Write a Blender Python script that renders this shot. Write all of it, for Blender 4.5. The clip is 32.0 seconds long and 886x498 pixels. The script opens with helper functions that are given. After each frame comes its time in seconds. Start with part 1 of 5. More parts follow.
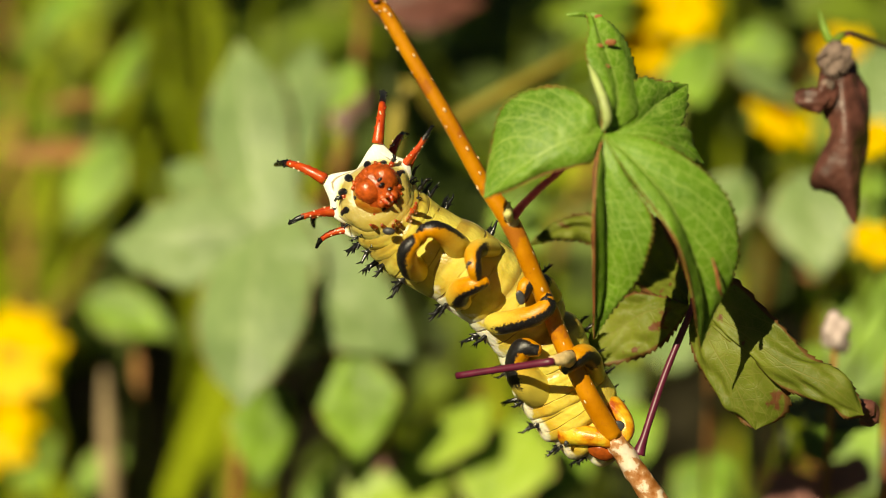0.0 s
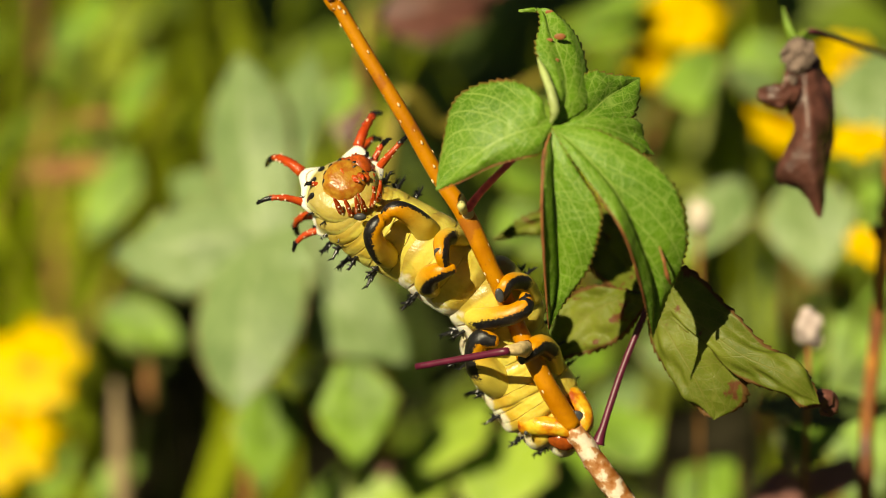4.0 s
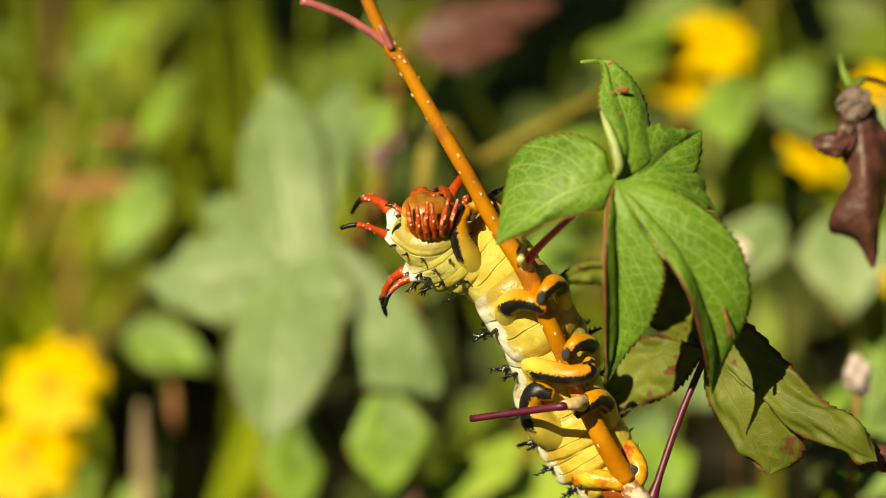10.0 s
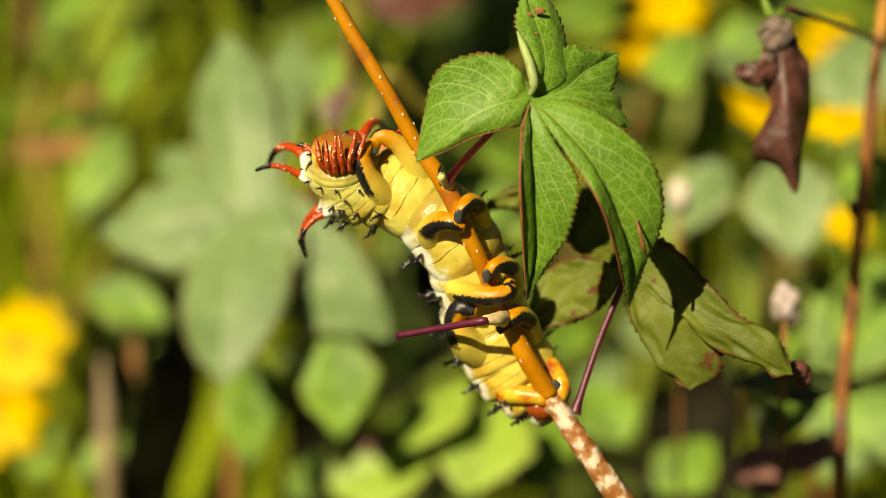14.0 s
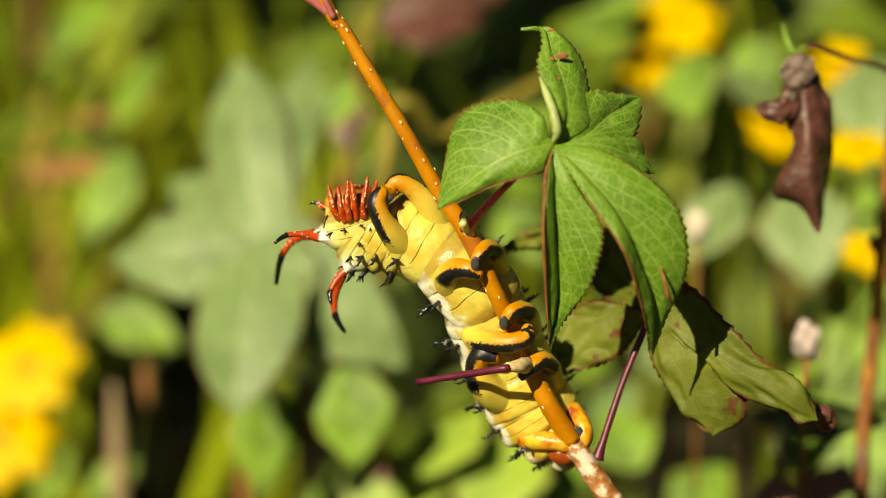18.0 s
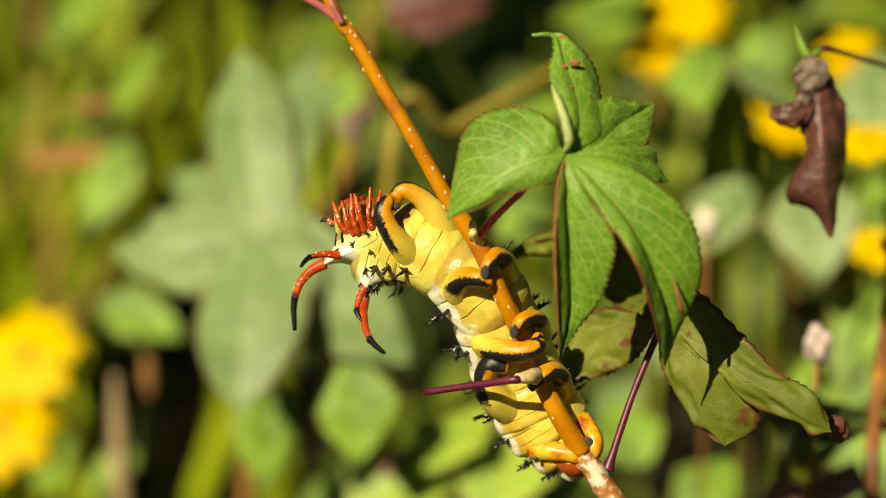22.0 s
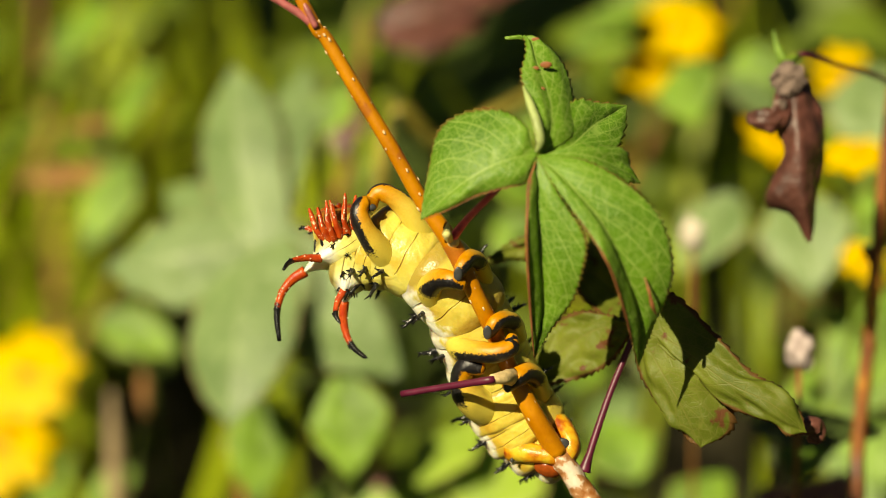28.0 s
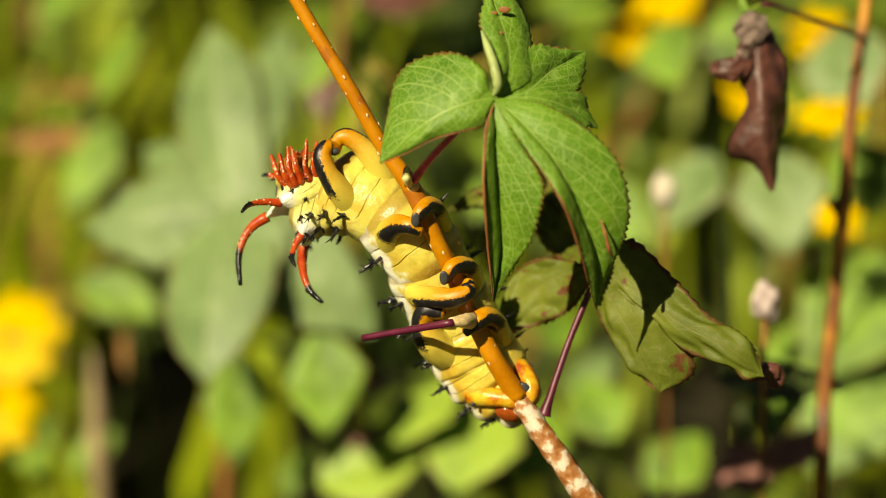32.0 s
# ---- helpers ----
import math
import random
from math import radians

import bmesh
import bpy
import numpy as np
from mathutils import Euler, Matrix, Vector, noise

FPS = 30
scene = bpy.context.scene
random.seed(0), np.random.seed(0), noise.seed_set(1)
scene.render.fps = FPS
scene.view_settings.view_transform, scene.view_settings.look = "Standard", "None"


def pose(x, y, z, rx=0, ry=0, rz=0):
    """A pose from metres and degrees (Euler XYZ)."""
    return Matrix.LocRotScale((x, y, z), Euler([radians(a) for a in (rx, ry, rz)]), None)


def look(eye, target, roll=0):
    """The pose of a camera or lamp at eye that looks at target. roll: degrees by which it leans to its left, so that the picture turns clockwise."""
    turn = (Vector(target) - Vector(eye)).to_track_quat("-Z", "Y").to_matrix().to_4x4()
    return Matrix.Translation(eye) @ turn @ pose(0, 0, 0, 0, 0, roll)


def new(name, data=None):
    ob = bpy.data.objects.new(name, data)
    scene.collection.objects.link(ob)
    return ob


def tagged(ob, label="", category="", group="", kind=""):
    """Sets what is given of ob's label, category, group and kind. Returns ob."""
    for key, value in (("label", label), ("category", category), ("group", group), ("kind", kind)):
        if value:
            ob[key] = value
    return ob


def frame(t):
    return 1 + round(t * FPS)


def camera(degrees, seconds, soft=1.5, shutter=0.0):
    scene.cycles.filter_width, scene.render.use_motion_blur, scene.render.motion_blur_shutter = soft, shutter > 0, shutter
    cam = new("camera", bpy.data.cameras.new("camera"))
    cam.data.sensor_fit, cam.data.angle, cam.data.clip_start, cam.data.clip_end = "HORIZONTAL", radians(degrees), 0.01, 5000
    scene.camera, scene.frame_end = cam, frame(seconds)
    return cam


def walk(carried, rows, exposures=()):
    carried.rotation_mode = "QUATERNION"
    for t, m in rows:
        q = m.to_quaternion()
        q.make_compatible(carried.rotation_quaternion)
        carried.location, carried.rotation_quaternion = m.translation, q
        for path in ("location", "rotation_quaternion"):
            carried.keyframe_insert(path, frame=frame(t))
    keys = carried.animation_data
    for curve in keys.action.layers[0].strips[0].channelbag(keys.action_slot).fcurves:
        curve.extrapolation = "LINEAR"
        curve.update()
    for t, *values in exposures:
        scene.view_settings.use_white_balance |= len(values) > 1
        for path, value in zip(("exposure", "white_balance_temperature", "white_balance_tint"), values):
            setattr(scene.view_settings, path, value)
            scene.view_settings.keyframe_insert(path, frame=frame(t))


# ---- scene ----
cam = camera(26.0, 32.0, soft=0.5)
# A long close-up lens, wide open: only the twig and the animal on it are sharp.
cam.data.dof.use_dof = True
cam.data.dof.focus_distance = 0.592
cam.data.dof.aperture_fstop = 3.9

PATH = [
    (0, pose(-0.0304, 0.0112, 0.7492, 69.661, -0.736, -1.641)),
    (0.5, pose(-0.0352, 0.0144, 0.7509, 69.569, -0.757, -1.725)),
    (1, pose(-0.0412, 0.0165, 0.7487, 69.758, -1.071, -1.758)),
    (1.5, pose(-0.0290, 0.0079, 0.7450, 70.092, -0.825, -1.396)),
    (2, pose(-0.0229, 0.0031, 0.7426, 70.390, -0.816, -1.065)),
    (2.5, pose(-0.0124, -0.0007, 0.7482, 69.989, 0.195, -0.861)),
    (4.5, pose(0.0087, -0.0074, 0.7388, 70.970, 0.265, 0.640)),
    (5, pose(0.0119, -0.0119, 0.7377, 71.148, 0.270, 0.870)),
    (5.5, pose(0.0078, -0.0064, 0.7402, 70.965, 0.438, 0.705)),
    (6, pose(0.0122, -0.0012, 0.7430, 70.817, 0.508, 1.018)),
    (6.5, pose(0.0091, -0.0093, 0.7381, 71.084, 0.432, 0.631)),
    (7, pose(0.0114, -0.0095, 0.7426, 70.832, 0.516, 0.747)),
    (7.5, pose(0.0183, 0.0019, 0.7524, 70.092, 1.258, 0.988)),
    (8, pose(0.0138, -0.0047, 0.7508, 70.410, 1.109, 0.903)),
    (8.5, pose(0.0002, -0.0065, 0.7442, 70.913, 0.244, 0.541)),
    (9, pose(-0.0113, 0.0009, 0.7510, 70.690, -0.022, 0.344)),
    (9.5, pose(-0.0127, 0.0103, 0.7670, 69.946, -0.064, 0.388)),
    (10, pose(-0.0162, 0.0082, 0.7573, 70.324, -0.405, 0.196)),
    (10.5, pose(-0.0058, 0.0054, 0.7527, 70.170, 0.043, 0.406)),
    (11, pose(-0.0062, 0.0031, 0.7492, 69.985, -0.022, 0.272)),
    (11.5, pose(0.0001, -0.0013, 0.7465, 69.771, 0.012, 0.278)),
    (12, pose(-0.0082, -0.0014, 0.7472, 69.697, 0.046, -0.233)),
    (12.5, pose(-0.0096, -0.0006, 0.7480, 69.793, -0.162, -0.417)),
    (13, pose(-0.0013, -0.0039, 0.7459, 69.898, -0.109, -0.168)),
    (13.5, pose(0.0040, -0.0074, 0.7465, 69.900, -0.054, -0.037)),
    (14, pose(0.0081, -0.0152, 0.7381, 70.435, -0.031, 0.123)),
    (14.5, pose(0.0044, -0.0165, 0.7385, 70.683, -0.217, 0.116)),
    (16.5, pose(0.0008, -0.0065, 0.7461, 70.693, -0.164, 0.165)),
    (17, pose(-0.0002, -0.0086, 0.7478, 70.608, -0.150, 0.035)),
    (17.5, pose(0.0047, -0.0077, 0.7478, 70.526, 0.021, 0.100)),
    (18, pose(0.0017, -0.0034, 0.7522, 70.147, 0.094, 0.099)),
    (18.5, pose(-0.0046, 0.0010, 0.7541, 70.089, 0.011, -0.359)),
    (19, pose(-0.0087, 0.0035, 0.7554, 69.951, -0.135, -0.625)),
    (19.5, pose(0.0034, 0.0096, 0.7603, 69.347, 0.281, -0.152)),
    (20, pose(-0.0052, 0.0107, 0.7608, 69.292, -0.191, -0.397)),
    (20.5, pose(-0.0063, 0.0103, 0.7599, 69.289, -0.313, -0.230)),
    (21, pose(-0.0071, 0.0129, 0.7634, 69.041, -0.139, -0.260)),
    (21.5, pose(-0.0089, 0.0113, 0.7618, 69.142, -0.172, -0.309)),
    (22, pose(-0.0020, 0.0093, 0.7613, 69.152, -0.082, 0.071)),
    (22.5, pose(-0.0041, 0.0089, 0.7614, 69.145, -0.139, 0.109)),
    (23, pose(-0.0060, 0.0006, 0.7546, 69.701, -0.266, -0.066)),
    (23.5, pose(0.0056, -0.0046, 0.7517, 69.963, -0.264, 0.504)),
    (24, pose(0.0032, -0.0065, 0.7517, 70.167, -0.121, 0.448)),
    (24.5, pose(-0.0026, -0.0027, 0.7521, 70.306, -0.090, 0.217)),
    (25, pose(-0.0055, 0.0010, 0.7550, 70.306, -0.218, 0.269)),
    (25.5, pose(0.0057, -0.0040, 0.7510, 70.446, 0.044, 0.454)),
    (27.5, pose(0.0139, -0.0009, 0.7524, 70.413, 0.446, 0.696)),
    (28, pose(0.0124, 0.0018, 0.7525, 70.268, 0.358, 0.609)),
    (28.5, pose(0.0126, 0.0001, 0.7512, 70.114, 0.310, 0.455)),
    (29, pose(0.0090, 0.0041, 0.7516, 69.842, 0.238, 0.321)),
    (29.5, pose(0.0100, 0.0027, 0.7508, 69.686, 0.292, 0.247)),
    (30, pose(0.0189, 0.0007, 0.7481, 69.613, 0.505, 0.442)),
    (30.5, pose(0.0166, 0.0028, 0.7506, 69.445, 0.437, 0.311)),
    (31, pose(0.0207, 0.0002, 0.7474, 69.547, 0.376, 0.506)),
    (31.5, pose(0.0272, -0.0073, 0.7411, 69.817, 0.459, 0.648)),
    (32, pose(0.0270, -0.0072, 0.7417, 69.892, 0.356, 0.846)),
]
walk(cam, PATH, [(0, 0.44, 8450, 4), (32, 0.44, 8450, 4)])

# ---- daylight ----
TO_SUN = Vector((-0.42, -0.62, 0.66)).normalized()
world = bpy.data.worlds.new("sky")
scene.world = world
world.use_nodes = True
wn = world.node_tree.nodes
sky = wn.new("ShaderNodeTexSky")
sky.sky_type, sky.sun_disc = "NISHITA", False
sky.sun_elevation = math.asin(TO_SUN.z)
sky.sun_rotation = math.atan2(TO_SUN.x, TO_SUN.y)
wn["Background"].inputs["Strength"].default_value = 0.012
world.node_tree.links.new(sky.outputs["Color"], wn["Background"].inputs["Color"])
sun_data = bpy.data.lights.new("sun", "SUN")
sun_data.energy, sun_data.angle, sun_data.color = 4.8, radians(0.55), (1.0, 0.95, 0.79)
sun = new("sun", sun_data)
sun.matrix_world = look(TO_SUN * 4, (0, 0, 0))


# ---- node materials ----
class Nodes:
    """Short hand for building one node material."""

    def __init__(self, name):
        self.mat = bpy.data.materials.new(name)
        self.mat.use_nodes = True
        self.tree = self.mat.node_tree
        self.bsdf = self.tree.nodes["Principled BSDF"]
        self.out = self.tree.nodes["Material Output"]
        self.coord = self.tree.nodes.new("ShaderNodeTexCoord")

    def node(self, kind, **values):
        n = self.tree.nodes.new("ShaderNode" + kind)
        for key, value in values.items():
            if key in n.inputs:
                n.inputs[key].default_value = value
        return n

    def link(self, a, b):
        self.tree.links.new(a, b)

    def noise(self, scale, detail=4.0, rough=0.55, space="Object"):
        n = self.node("TexNoise", Scale=scale, Detail=detail, Roughness=rough)
        self.link(self.coord.outputs[space], n.inputs["Vector"])
        return n.outputs["Fac"]

    def ramp(self, fac, stops):
        r = self.node("ValToRGB")
        while len(r.color_ramp.elements) < len(stops):
            r.color_ramp.elements.new(0.5)
        for e, (at, color) in zip(r.color_ramp.elements, stops):
            e.position, e.color = at, (*color, 1)
        self.link(fac, r.inputs["Fac"])
        return r.outputs["Color"]

    def math(self, op, a, b=0.0, c=0.0):
        m = self.tree.nodes.new("ShaderNodeMath")
        m.operation = op
        for slot, value in zip(m.inputs, (a, b, c)):
            if isinstance(value, (int, float)):
                slot.default_value = value
            else:
                self.link(value, slot)
        return m.outputs[0]

    def step(self, value, low, high):
        m = self.tree.nodes.new("ShaderNodeMapRange")
        m.interpolation_type = "SMOOTHSTEP"
        self.link(value, m.inputs["Value"])
        m.inputs["From Min"].default_value, m.inputs["From Max"].default_value = low, high
        return m.outputs["Result"]

    def mix(self, fac, a, b, blend="MIX"):
        m = self.tree.nodes.new("ShaderNodeMix")
        m.data_type, m.blend_type = "RGBA", blend
        for slot, value in ((m.inputs["Factor"], fac), (m.inputs[6], a), (m.inputs[7], b)):
            if isinstance(value, (int, float)):
                slot.default_value = value
            elif isinstance(value, tuple):
                slot.default_value = (*value, 1)
            else:
                self.link(value, slot)
        return m.outputs[2]

    def split(self, space="Object"):
        s = self.tree.nodes.new("ShaderNodeSeparateXYZ")
        self.link(self.coord.outputs[space], s.inputs[0])
        return s.outputs

    def bump(self, height, strength, distance):
        b = self.node("Bump", Strength=strength, Distance=distance)
        self.link(height, b.inputs["Height"])
        self.link(b.outputs["Normal"], self.bsdf.inputs["Normal"])
        return b.outputs["Normal"]

    def finish(self, color, rough=0.5, spec=0.5, sub=0.0, translucent=0.0, through_color=None):
        if isinstance(color, tuple):
            self.bsdf.inputs["Base Color"].default_value = (*color, 1)
        else:
            self.link(color, self.bsdf.inputs["Base Color"])
        if isinstance(rough, (int, float)):
            self.bsdf.inputs["Roughness"].default_value = rough
        else:
            self.link(rough, self.bsdf.inputs["Roughness"])
        self.bsdf.inputs["Specular IOR Level"].default_value = spec
        if sub:
            self.bsdf.inputs["Subsurface Weight"].default_value = sub
            self.bsdf.inputs["Subsurface Radius"].default_value = (0.004, 0.003, 0.001)
            self.bsdf.inputs["Subsurface Scale"].default_value = 1.0
        if translucent:
            t = self.tree.nodes.new("ShaderNodeBsdfTranslucent")
            if through_color is None:
                through_color = color
            if isinstance(through_color, tuple):
                t.inputs["Color"].default_value = (*through_color, 1)
            else:
                self.link(through_color, t.inputs["Color"])
            m = self.node("MixShader", Fac=translucent)
            self.link(self.bsdf.outputs[0], m.inputs[1])
            self.link(t.outputs[0], m.inputs[2])
            self.link(m.outputs[0], self.out.inputs["Surface"])
        return self.mat


def plain(name, color, rough=0.5, vary=0.25, scale=300, spec=0.5, bump=0.0, translucent=0.0):
    """One colour with grain and blotches at two sizes."""
    n = Nodes(name)
    dark = tuple(c * (1 - vary) for c in color)
    light = tuple(min(1, c * (1 + vary)) for c in color)
    c = n.ramp(n.noise(scale), [(0.3, dark), (0.7, light)])
    c = n.mix(n.math("MULTIPLY", n.noise(scale / 6), 0.5), c, dark)
    if bump:
        n.bump(n.noise(scale * 2), 0.5, bump)
    return n.finish(c, rough, spec, 0, translucent)


def leaf_material(name, light, dark, blotch, blotch_amount, gloss=0.38, vein=(0.3, 0.42, 0.12), spec=0.5, translucent=0.22, rim=0.93):
    """A leaf blade: UV u runs along a lobe, v across it from its midrib; side veins slant out from the rib."""
    n = Nodes(name)
    u, v, _ = n.split("UV")
    across = n.math("ABSOLUTE", v)
    rib = n.math("SUBTRACT", 1.0, n.step(across, 0.0, 0.035))
    slant = n.math("SUBTRACT", n.math("MULTIPLY", u, 7.0), n.math("MULTIPLY", across, 2.6))
    wave = n.math("ABSOLUTE", n.math("SUBTRACT", n.math("FRACT", slant), 0.5))
    side = n.math("SUBTRACT", 1.0, n.step(wave, 0.0, 0.07))
    cells = n.node("TexVoronoi", Scale=640.0)
    cells.feature = "DISTANCE_TO_EDGE"
    n.link(n.coord.outputs["Object"], cells.inputs["Vector"])
    net = n.math("SUBTRACT", 1.0, n.step(cells.outputs["Distance"], 0.0, 0.09))
    wide = n.node("TexVoronoi", Scale=250.0)
    wide.feature = "DISTANCE_TO_EDGE"
    n.link(n.coord.outputs["Object"], wide.inputs["Vector"])
    coarse = n.math("SUBTRACT", 1.0, n.step(wide.outputs["Distance"], 0.0, 0.07))
    net = n.math("MAXIMUM", n.math("MULTIPLY", net, 0.7), coarse)
    veins = n.math("MAXIMUM", rib, n.math("MAXIMUM", n.math("MULTIPLY", side, 0.75), n.math("MULTIPLY", net, 0.5)))
    c = n.ramp(n.noise(38, 3), [(0.36, dark), (0.62, light)])
    c = n.mix(n.math("MULTIPLY", n.noise(900), 0.25), c, dark)
    c = n.mix(n.math("MULTIPLY", veins, 0.75), c, vein)
    spots = n.step(n.noise(110, 5), 0.72 - blotch_amount, 0.78 - blotch_amount)
    c = n.mix(spots, c, blotch)
    edge = n.math("MULTIPLY", n.step(n.math("ADD", across, n.math("MULTIPLY", n.math("SUBTRACT", n.noise(90, 3), 0.5), 0.16)), rim, rim + 0.07), 0.85)
    c = n.mix(edge, c, blotch)
    n.bump(n.math("SUBTRACT", n.math("MULTIPLY", n.noise(350), 0.4), n.math("MAXIMUM", rib, n.math("MULTIPLY", net, 0.6))), 0.3, 0.0004)
    return n.finish(c, gloss, spec, 0, translucent)


M = {}
M["leaf_green"] = leaf_material("leaf_green", (0.135, 0.28, 0.020), (0.065, 0.165, 0.010), (0.20, 0.07, 0.025), -0.05, 0.48, (0.36, 0.48, 0.13), 0.35, 0.12)
M["leaf_brown"] = leaf_material("leaf_browned", (0.31, 0.36, 0.05), (0.15, 0.20, 0.022), (0.22, 0.085, 0.035), 0.11, 0.5, (0.30, 0.29, 0.07), 0.4, 0.5, 0.84)
M["leaf_pale"] = leaf_material("leaf_pale", (0.175, 0.275, 0.095), (0.08, 0.155, 0.040), (0.4, 0.25, 0.14), -0.06, 0.45, (0.42, 0.5, 0.25), 0.5, 0.15)
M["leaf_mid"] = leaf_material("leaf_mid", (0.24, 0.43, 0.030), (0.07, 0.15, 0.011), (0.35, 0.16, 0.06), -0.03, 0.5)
# Sunlit copy of leaf_mid: the sunlight is put into its colour.
M["leaf_sun_tone"] = leaf_material("leaf_sun_tone", (0.36, 0.52, 0.05), (0.22, 0.36, 0.03), (0.45, 0.28, 0.14), -0.05, 0.45, (0.45, 0.55, 0.2))
# Deep shade is put into this leaf colour, far darker than leaf_mid.
M["leaf_shade_tone"] = leaf_material("leaf_shade_tone", (0.030, 0.055, 0.007), (0.013, 0.026, 0.004), (0.04, 0.03, 0.012), 0.0, 0.6)
M["withered"] = plain("withered_edge", (0.34, 0.12, 0.045), 0.6, 0.45, 260)
M["rolled"] = plain("pale_leaf_underside", (0.36, 0.44, 0.16), 0.5, 0.25, 300)
M["leaf_dead"] = plain("leaf_dead", (0.115, 0.042, 0.032), 0.42, 0.7, 130, 0.5, 0.0016)
M["gall"] = plain("pale_fungus", (0.23, 0.165, 0.14), 0.85, 0.55, 350, 0.2, 0.001)
M["petiole"] = plain("purple_petiole", (0.105, 0.008, 0.032), 0.42, 0.3, 500)
M["petiole_red"] = plain("red_petiole", (0.72, 0.09, 0.17), 0.35, 0.3, 500)
M["shoot"] = plain("side_shoot", (0.40, 0.11, 0.11), 0.4, 0.35, 400)
M["scar"] = plain("leaf_base", (0.74, 0.55, 0.28), 0.5, 0.35, 500)
M["bud"] = plain("bud_scale", (0.82, 0.74, 0.30), 0.5, 0.3, 600)
M["lenticel"] = plain("lenticel", (0.78, 0.58, 0.36), 0.6, 0.2, 900)
M["petal"] = plain("yellow_petal", (0.95, 0.60, 0.004), 0.5, 0.12, 120, 0.3, 0, 0.3)
M["disc"] = plain("flower_disc", (0.55, 0.24, 0.01), 0.8, 0.4, 700)
M["herb"] = plain("herb_leaf", (0.17, 0.25, 0.025), 0.55, 0.5, 18, 0.4, 0, 0.35)
M["grass"] = plain("grass", (0.46, 0.57, 0.035), 0.5, 0.5, 12, 0.4, 0, 0.35)
M["straw"] = plain("straw", (0.29, 0.125, 0.03), 0.7, 0.4, 20)
M["pale_straw"] = plain("pale_straw", (0.30, 0.22, 0.12), 0.7, 0.3, 60)
M["tree_bark"] = plain("tree_bark", (0.10, 0.07, 0.05), 0.85, 0.4, 40, 0.2, 0.004)
M["olive"] = plain("olive_stalk", (0.26, 0.21, 0.03), 0.6, 0.3, 60)
M["green_stalk"] = plain("green_stalk", (0.07, 0.10, 0.018), 0.6, 0.3, 60)
# Soil is darkened so the gaps between plants read as deep shade.
M["soil"] = plain("soil", (0.024, 0.02, 0.010), 0.9, 0.6, 9, 0.2, 0.01)
M["pink"] = plain("faded_pink_leaf", (0.42, 0.20, 0.17), 0.6, 0.3, 60, 0.3, 0, 0.2)
M["white_bud"] = plain("white_seed_head", (0.62, 0.55, 0.46), 0.8, 0.25, 200)
M["grey_bud"] = plain("grey_bract", (0.50, 0.40, 0.39), 0.7, 0.3, 200)


def bark_material():
    n = Nodes("orange_bark")
    x, y, z = n.split("Object")
    c = n.ramp(n.noise(90), [(0.3, (0.42, 0.14, 0.005)), (0.7, (0.60, 0.24, 0.012))])
    c = n.mix(n.math("MULTIPLY", n.step(n.noise(700), 0.6, 0.8), 0.5), c, (0.2, 0.06, 0.01))
    c = n.mix(n.math("MULTIPLY", n.step(n.noise(75, 4), 0.56, 0.62), 0.55), c, (0.30, 0.075, 0.02))
    n.bump(n.noise(1200), 0.35, 0.0004)
    return n.finish(c, 0.35, 0.5)


def old_bark_material():
    n = Nodes("peeling_bark")
    f = n.noise(210, 6)
    c = n.ramp(f, [(0.38, (0.30, 0.10, 0.02)), (0.5, (0.45, 0.22, 0.10)), (0.56, (0.72, 0.58, 0.45)), (0.8, (0.8, 0.7, 0.6))])
    n.bump(f, 0.8, 0.0012)
    return n.finish(c, 0.5, 0.5)


def stem_material():
    n = Nodes("mottled_stem")
    f = n.noise(45, 4)
    c = n.ramp(f, [(0.35, (0.12, 0.035, 0.015)), (0.5, (0.26, 0.09, 0.02)), (0.62, (0.55, 0.24, 0.03))])
    return n.finish(c, 0.45)


M["bark"], M["old_bark"], M["stem"] = bark_material(), old_bark_material(), stem_material()


